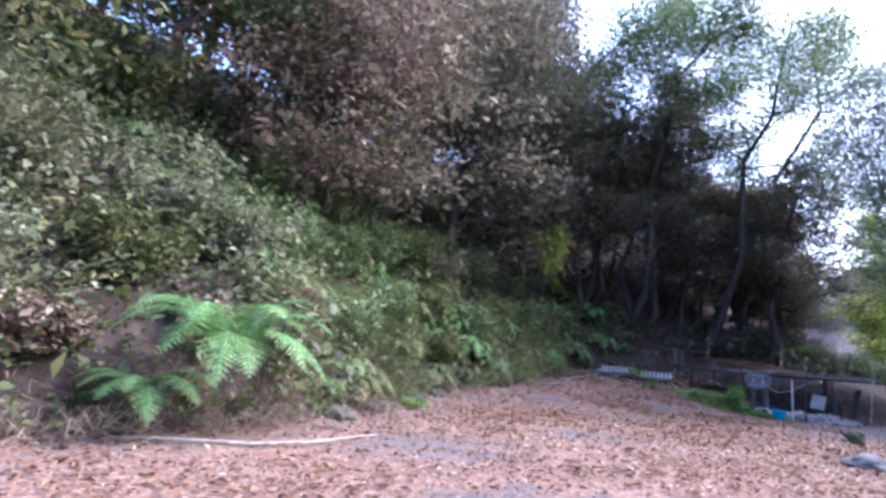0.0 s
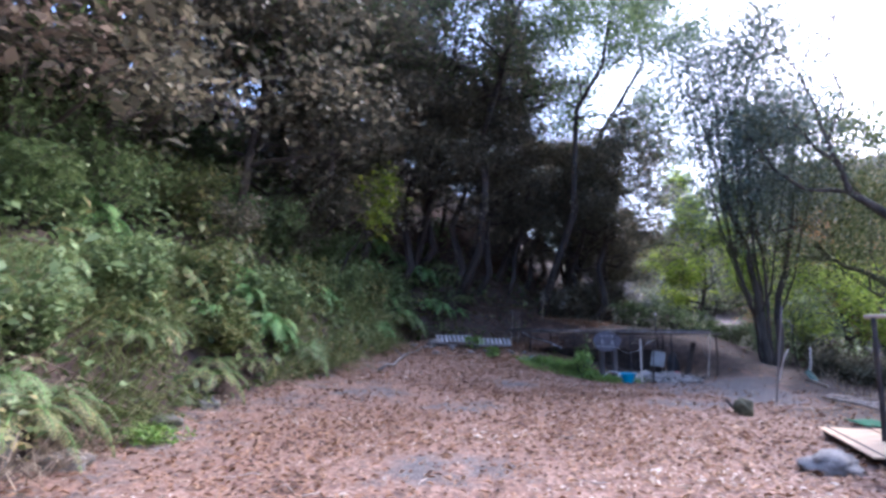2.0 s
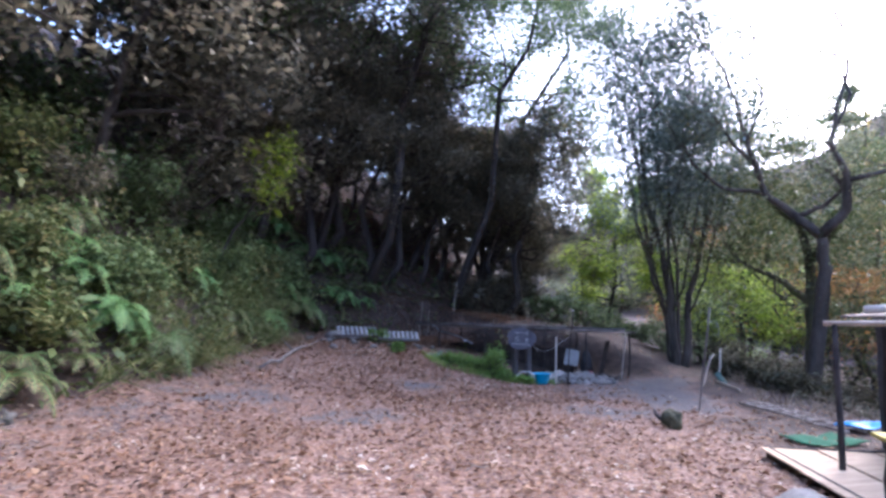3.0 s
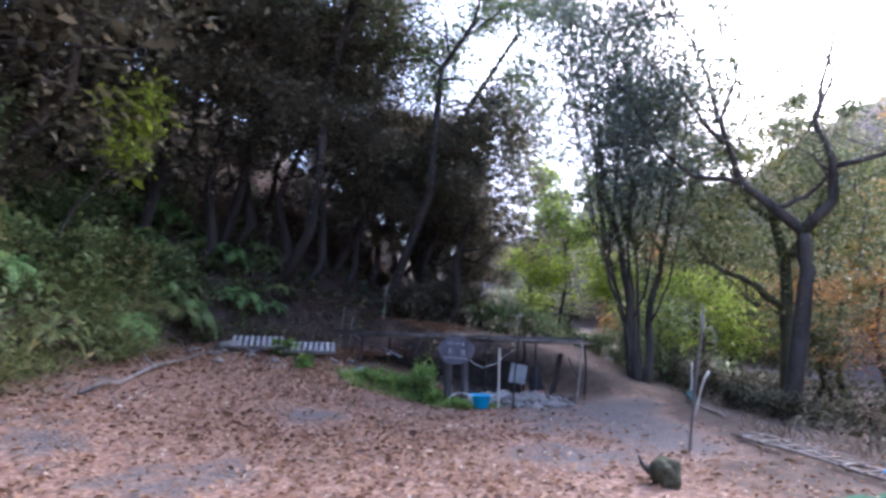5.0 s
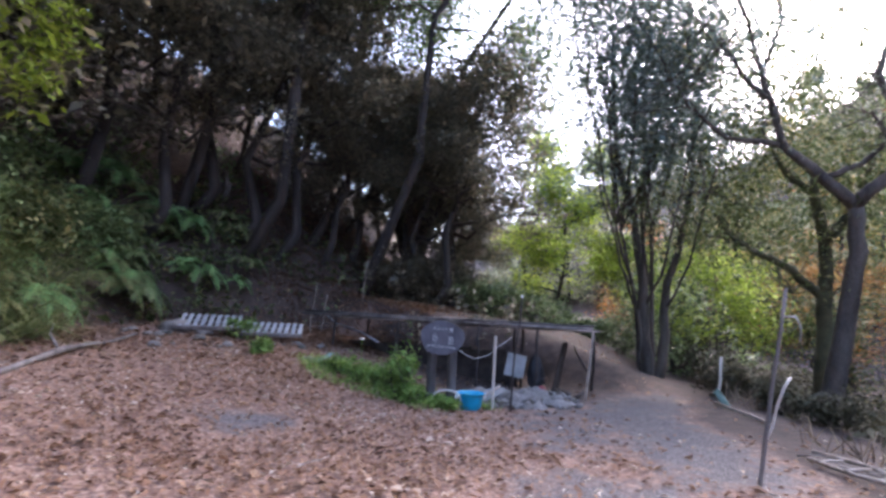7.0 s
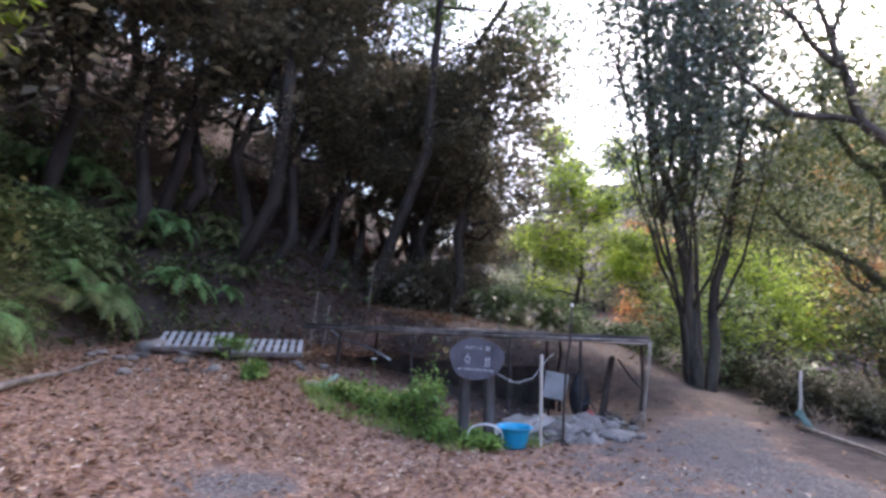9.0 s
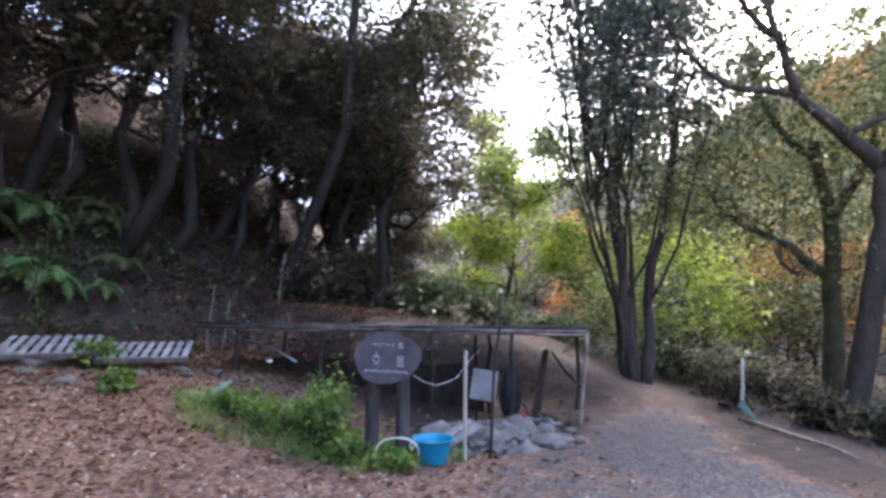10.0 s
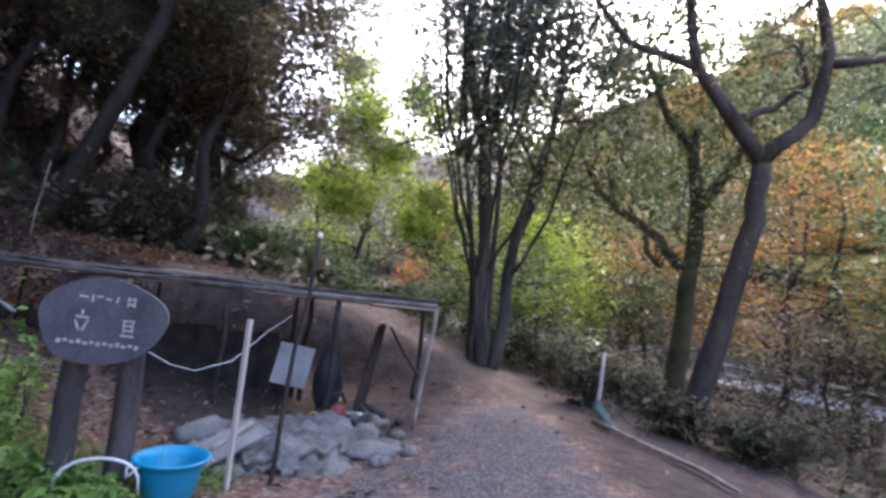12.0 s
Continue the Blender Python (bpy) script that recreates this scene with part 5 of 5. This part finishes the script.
# logs and sticks
log = thing("log", "long weathered branch lying along the clearing's edge", "log")
pts = [(3.0, 14.3), (3.2, 14.75), (3.38, 15.1), (3.5, 15.7), (3.75, 16.3), (3.95, 17.1), (4.15, 17.6), (4.5, 18.3)]
Geo().tube([(x, y, z_at(x, y) + 0.05 + 0.05 * math.sin(k * 1.9)) for k, (x, y) in enumerate(pts)], [0.028, 0.036, 0.042, 0.04, 0.046, 0.04, 0.034, 0.02], 9).ob("limb", M_WOOD_GREY, log)
Geo().tube([(3.75, 16.3, z_at(3.75, 16.3) + 0.06), (3.5, 16.8, z_at(3.5, 16.8) + 0.2), (3.45, 17.2, z_at(3.45, 17.2) + 0.3)], [0.026, 0.018, 0.008], 7).ob("side_branch", M_WOOD_GREY, log)
stick = thing("stick", "long pale crooked stick lying on leaves", "stick")
pts = [(-2.0, 2.9), (-1.5, 3.05), (-0.95, 3.2), (-0.6, 3.35), (-0.1, 3.75), (0.45, 4.75)]
Geo().tube([(x, y, z_at(x, y) + 0.04) for x, y in pts], [0.018, 0.022, 0.02, 0.022, 0.018, 0.01], 7).ob("limb", M_STICK, stick)
for k in range(40):
    x, y = RNG.uniform(-0.5, 11), RNG.uniform(1, 19)
    if toe(np.array([x]), np.array([y]))[0] > -0.3 or -signed(EDGE, np.array([x]), np.array([y]))[0] > 0:
        continue
    tw = thing("twig", "thin pale twig lying on the leaves", "twig", (x, y, z_at(x, y)), RNG.uniform(0, 180), "fallen twigs")
    pole(Geo(), (-0.2, 0, 0.03), (0.3 * RNG.random() + 0.1, 0.05, 0.035), 0.008, 0.004, 5, k, 0.06, 4).ob("limb", M_STICK, tw)
edge_log = thing("edge_log", "pale thin log edging the gravel track", "log")
Geo().tube([(x, y, z_at(x, y) + 0.05) for x, y in ((13.95, 13.95), (13.5, 13.2), (13.1, 12.5), (12.75, 12.1))], [0.02, 0.024, 0.022, 0.016], 8).ob("limb", M_STICK, edge_log)
stake = thing("stake", "pale wooden stake at the track's edge", "stake", (14.1, 13.97, z_at(14.1, 13.97)))
pole(Geo(), (0, 0, -0.2), (0.05, 0.0, 0.85), 0.027, 0.022, seed=2).ob("shaft", M_WOOD_PALE, stake)
ladder = thing("ladder", "pale pole ladder lying at the clearing's edge", "ladder")
LA, LB, LW = Vector((11.45, 10.75, 0.06)), Vector((10.75, 8.4, 0.06)), Vector((-0.3, 0.06, 0))
for k, o in enumerate((LW * 0.5, LW * -0.5)):
    pole(Geo(), tuple(LA + o + Vector((0.1 * k, 0.25 * k, z_at(LA.x, LA.y)))), tuple(LB + o * 0.85 + Vector((0, 0, z_at(LB.x, LB.y)))), 0.024, 0.02, seed=k + 2).ob("rail", M_STICK, ladder)
for k in range(8):
    q = LA.lerp(LB, 0.06 + 0.125 * k) + Vector((0, 0, z_at(LA.x, LA.y) + 0.012))
    pole(Geo(), tuple(q + LW * 0.62), tuple(q - LW * 0.6 + Vector((0, 0.03, 0))), 0.015, 0.013, 7, k, 0.004).ob("rung", M_STICK, ladder)
for k in range(5):
    x, y = 11.2 + 0.08 * k, 9.5 + 0.25 * k
    cut = thing("cut_branch", "thin pale cut branch lying against the ladder", "branch", (x, y, z_at(x, y)), -112 + 7 * k, "cut branches")
    pole(Geo(), (-0.5, 0, 0.03), (0.55, 0.05, 0.1), 0.013, 0.007, 6, k, 0.02).ob("branch", M_STICK, cut)

plank = thing("painted_plank", "faded teal plank lying beside the weeds", "plank", (7.75, 17.6, z_at(7.75, 17.6)), 62)
Geo().box(pose(0, 0, 0.06, 0, -4, 0), 1.0, 0.1, 0.025, 0.004).ob("plank_body", M_TEAL, plank, smooth=False)
for k in range(34):
    x, y = RNG.uniform(4.2, 8.2), RNG.uniform(18.2, 20.2) - 0.9 * RNG.random()
    r = RNG.uniform(0.04, 0.13)
    tagged(Geo().blob((x, y, z_at(x, y) + r * 0.2), r, r * 0.8, r * 0.55, 0.4, 60 + k, 2).ob("rubble_stone", M_STONE if k % 3 else M_ROCK), "small grey stone in the rubble by the pallets", "stone", "rubble by the pallets")
for k in range(30):
    a, r0 = RNG.uniform(0, 6.28), RNG.uniform(0.5, 1.0)
    x, y = 10.7 + math.cos(a) * r0 * 1.2, 14.9 + math.sin(a) * r0 * 0.7
    r = RNG.uniform(0.03, 0.09)
    tagged(Geo().blob((x, y, z_at(x, y) + r * 0.3), r, r * 0.85, r * 0.6, 0.4, 160 + k, 2).ob("hearth_stone", M_STONE if k % 2 else M_ASH), "small stone beside the ash mound", "stone", "stones round the mound")
for x, y, h in ((8.0, 20.6, 1.3), (8.35, 20.9, 1.0), (9.6, 21.6, 1.2)):
    st = thing("cane", "thin pale cane stuck in the slope", "cane", (x, y, z_at(x, y)), 0, "canes on the slope")
    pole(Geo(), (0, 0, -0.2), (0.12, 0.03, h), 0.014, 0.01, 6, int(x * 10)).ob("shaft", M_STICK, st)

# stump, standpipe
stump = thing("stump", "rounded dark mossy stump with a broken side root", "stump", (8.55, 9.4, z_at(8.55, 9.4)))
Geo().blob((0, 0, 0.11), 0.135, 0.135, 0.16, 0.3, 8, 4).ob("bole", M_BARK_MOSS, stump)
Geo().tube([(-0.05, 0.02, 0.1), (-0.14, 0.07, 0.13), (-0.19, 0.1, 0.18), (-0.22, 0.12, 0.26)], [0.05, 0.035, 0.022, 0.008], 8).ob("root", M_BARK_DARK, stump)
pipe = thing("standpipe", "dark thin pole with a pale curved hose", "standpipe", (10.0, 10.45, z_at(10.0, 10.45)))
pole(Geo(), (0.0, 0, -0.2), (0.1, -0.24, 1.75), 0.019, 0.016, seed=6, sway=0.003).ob("shaft", M_WOOD_GREY, pipe)
Geo().tube([(0.03, -0.06, 0.36), (0.08, -0.1, 0.52), (0.1, -0.14, 0.72), (0.12, -0.19, 0.88), (0.17, -0.22, 0.97)], [0.009, 0.011, 0.012, 0.013, 0.014], 8).ob("hose_pipe", M_WOOD_PALE, pipe, "pale curved hose")
Geo().tube([(0.12, -0.2, 1.5), (0.2, -0.26, 1.5), (0.24, -0.28, 1.4), (0.23, -0.27, 1.28)], [0.007] * 4, 6).ob("wire", M_METAL, pipe)

# pen with plywood and tarps, under a lean-to
pen = thing("pen", "low plywood pen edged with dark boards", "pen")
for a, b in (((8.5, 7.85), (7.55, 6.1)), ((8.5, 7.85), (10.0, 7.2)), ((7.55, 6.1), (9.1, 5.2))):
    A, B = Vector((a[0], a[1], 0.05)), Vector((b[0], b[1], 0.05))
    c = (A + B) / 2
    Geo().box(pose(c.x, c.y, 0.05, 0, 0, math.degrees(math.atan2(B.y - A.y, B.x - A.x))), (B - A).length, 0.05, 0.12, 0.008).ob("kerb_board", M_WOOD_DARK, pen, smooth=False)
for k in range(3):
    Geo().box(pose(8.2 + 0.52 * k, 6.95 - 0.27 * k, 0.1 + 0.006 * k, 0, 0, 61), 1.75, 0.56, 0.018, 0.003).ob("floor_panel", M_PLYWOOD, pen, "bare plywood panel", smooth=False)
bench = thing("bench", "rough timber bench with a yellow top", "bench", (7.5, 5.98, 0), -38)
Geo().box(pose(0.55, -0.1, 0.66), 1.25, 0.3, 0.03, 0.005).ob("top", M_YELLOW, bench, "yellow painted top", smooth=False)
for x, y in ((0.02, 0.0), (0.03, -0.2), (1.1, 0.0), (1.1, -0.2)):
    pole(Geo(), (x - 0.03, y, -0.15), (x, y, 0.65), 0.026, 0.024, seed=int(x * 9 + y * 20 + 30)).ob("leg", M_WOOD_DARK, bench)
Geo().box(pose(0.55, -0.02, 0.24), 1.1, 0.03, 0.07, 0.004).ob("rail", M_WOOD_DARK, bench, smooth=False)


def sheet(name, label, category, x, y, sx, sy, z, mat, seed, amp):
    g, n = Geo(), 14
    for j in range(n):
        for i in range(n):
            u, v = (i / (n - 1) - 0.5) * sx, (j / (n - 1) - 0.5) * sy
            g.v.append((x + u, y + v, z + amp * (0.6 + noise.noise(Vector((u * 3.2, v * 3.2, seed)))) + 0.02))
    g.f += [(j * n + i, j * n + i + 1, (j + 1) * n + i + 1, (j + 1) * n + i) for j in range(n - 1) for i in range(n - 1)]
    o = g.ob(name, mat)
    s = o.modifiers.new("thickness", "SOLIDIFY")
    s.thickness = 0.008
    return tagged(o, label, category)


sheet("blue_tarp", "crumpled bright blue tarp in the pen", "tarp", 9.15, 6.5, 0.9, 0.5, 0.12, M_BLUE_TARP, 3.0, 0.14)
sheet("blue_tarp", "crumpled blue tarp lying beside the ladder", "tarp", 11.2, 8.62, 0.62, 0.42, z_at(11.2, 8.62), M_BLUE_TARP, 5.0, 0.14)
sheet("green_sheet", "flat green sheet on the ground behind the pen", "sheet", 9.85, 8.2, 0.95, 0.5, 0.0, M_GREEN_SHEET, 7.0, 0.05)
shed = thing("lean_to", "lean-to of pale poles with a dark grey tarp wall", "lean-to")
A, B, BACK = Vector((8.42, 6.95, 1.5)), Vector((9.25, 4.8, 1.55)), Vector((1.9, 0.75, 0.12))
g, n = Geo(), 22
for j in range(n):
    for i in range(n):
        u, v = i / (n - 1), j / (n - 1)
        q = A.lerp(B, u * 1.2 - 0.05) + BACK
        f = 0.14 * math.sin(u * 19 + v * 2) * (1 - 0.6 * v) + 0.2 * noise.noise(Vector((u * 5, v * 3, 1)))
        g.v.append((q.x + f, q.y + f * 0.4, -0.5 + v * 2.1))
g.f += [(j * n + i, j * n + i + 1, (j + 1) * n + i + 1, (j + 1) * n + i) for j in range(n - 1) for i in range(n - 1)]
wall = g.ob("tarp_wall", M_TARP, shed)
s = wall.modifiers.new("thickness", "SOLIDIFY")
s.thickness = 0.01
ROOF_TURN = math.degrees(math.atan2(B.y - A.y, B.x - A.x))
for k in range(5):
    c = A.lerp(B, 0.12 + 0.2 * k) + BACK * 0.56 + Vector((0, 0, 0.05 + 0.008 * (k % 2)))
    Geo().box(pose(c.x, c.y, c.z, 3, 0, ROOF_TURN), 0.52, 2.0, 0.02, 0.004).ob("roof_sheet", M_METAL if k % 2 else M_ROOF, shed, smooth=False)
Geo().tube([tuple(A.lerp(B, f)) for f in (-0.04, 0.5, 1.06)], [0.026, 0.028, 0.026], 8).ob("eave_pole", M_WOOD_PALE, shed)
for k in range(4):
    a = A.lerp(B, 0.08 + 0.26 * k) + BACK * 0.15 + Vector((0, 0, 0.12))
    Geo().tube([tuple(a), tuple(a + Vector((0.5, -0.35, 0.06)))], [0.045, 0.04], 9).ob("roof_log", M_WOOD_PALE, shed)
for q in (A, B, A + BACK, B + BACK):
    pole(Geo(), (q.x - 0.06, q.y - 0.03, -0.9), (q.x, q.y, q.z - 0.01), 0.03, 0.026, seed=int(q.x * 7 + q.y)).ob("post", M_WOOD_DARK, shed)

sheet("net", "crumpled teal netting at the stake's foot", "netting", 14.0, 13.8, 0.3, 0.26, -0.06, M_NET, 11.0, 0.3)
# road across the gully with its railing
road = Geo()
ra, rb = Vector((35.0, 17.4, 0)), Vector((26, 0.5, 0))
rd = (rb - ra).normalized()
rn = Vector((rd.y, -rd.x, 0))
for k in range(21):
    c = ra.lerp(rb, k / 20)
    for w in (-1.7, 1.7):
        q = c + rn * w
        road.v.append((q.x, q.y, max(z_at(q.x, q.y), -1.3) + 0.06))
road.f += [(2 * k, 2 * k + 1, 2 * k + 3, 2 * k + 2) for k in range(20)]
tagged(road.ob("road", M_ROAD), "pale asphalt road beyond the gully", "road", kind="structure")
rail = thing("railing", "dark metal railing along the road", "railing")
for z in (0.45, 0.85):
    Geo().tube([tuple(ra.lerp(rb, k / 10) + rn * 2.0 + Vector((0, 0, -1.25 + z))) for k in range(11)], [0.035] * 11, 6).ob("rail", M_METAL, rail)
for k in range(16):
    q = ra.lerp(rb, k / 15) + rn * 2.0
    Geo().tube([(q.x, q.y, -1.6), (q.x, q.y, -0.35)], [0.04, 0.04], 6).ob("post", M_METAL, rail)
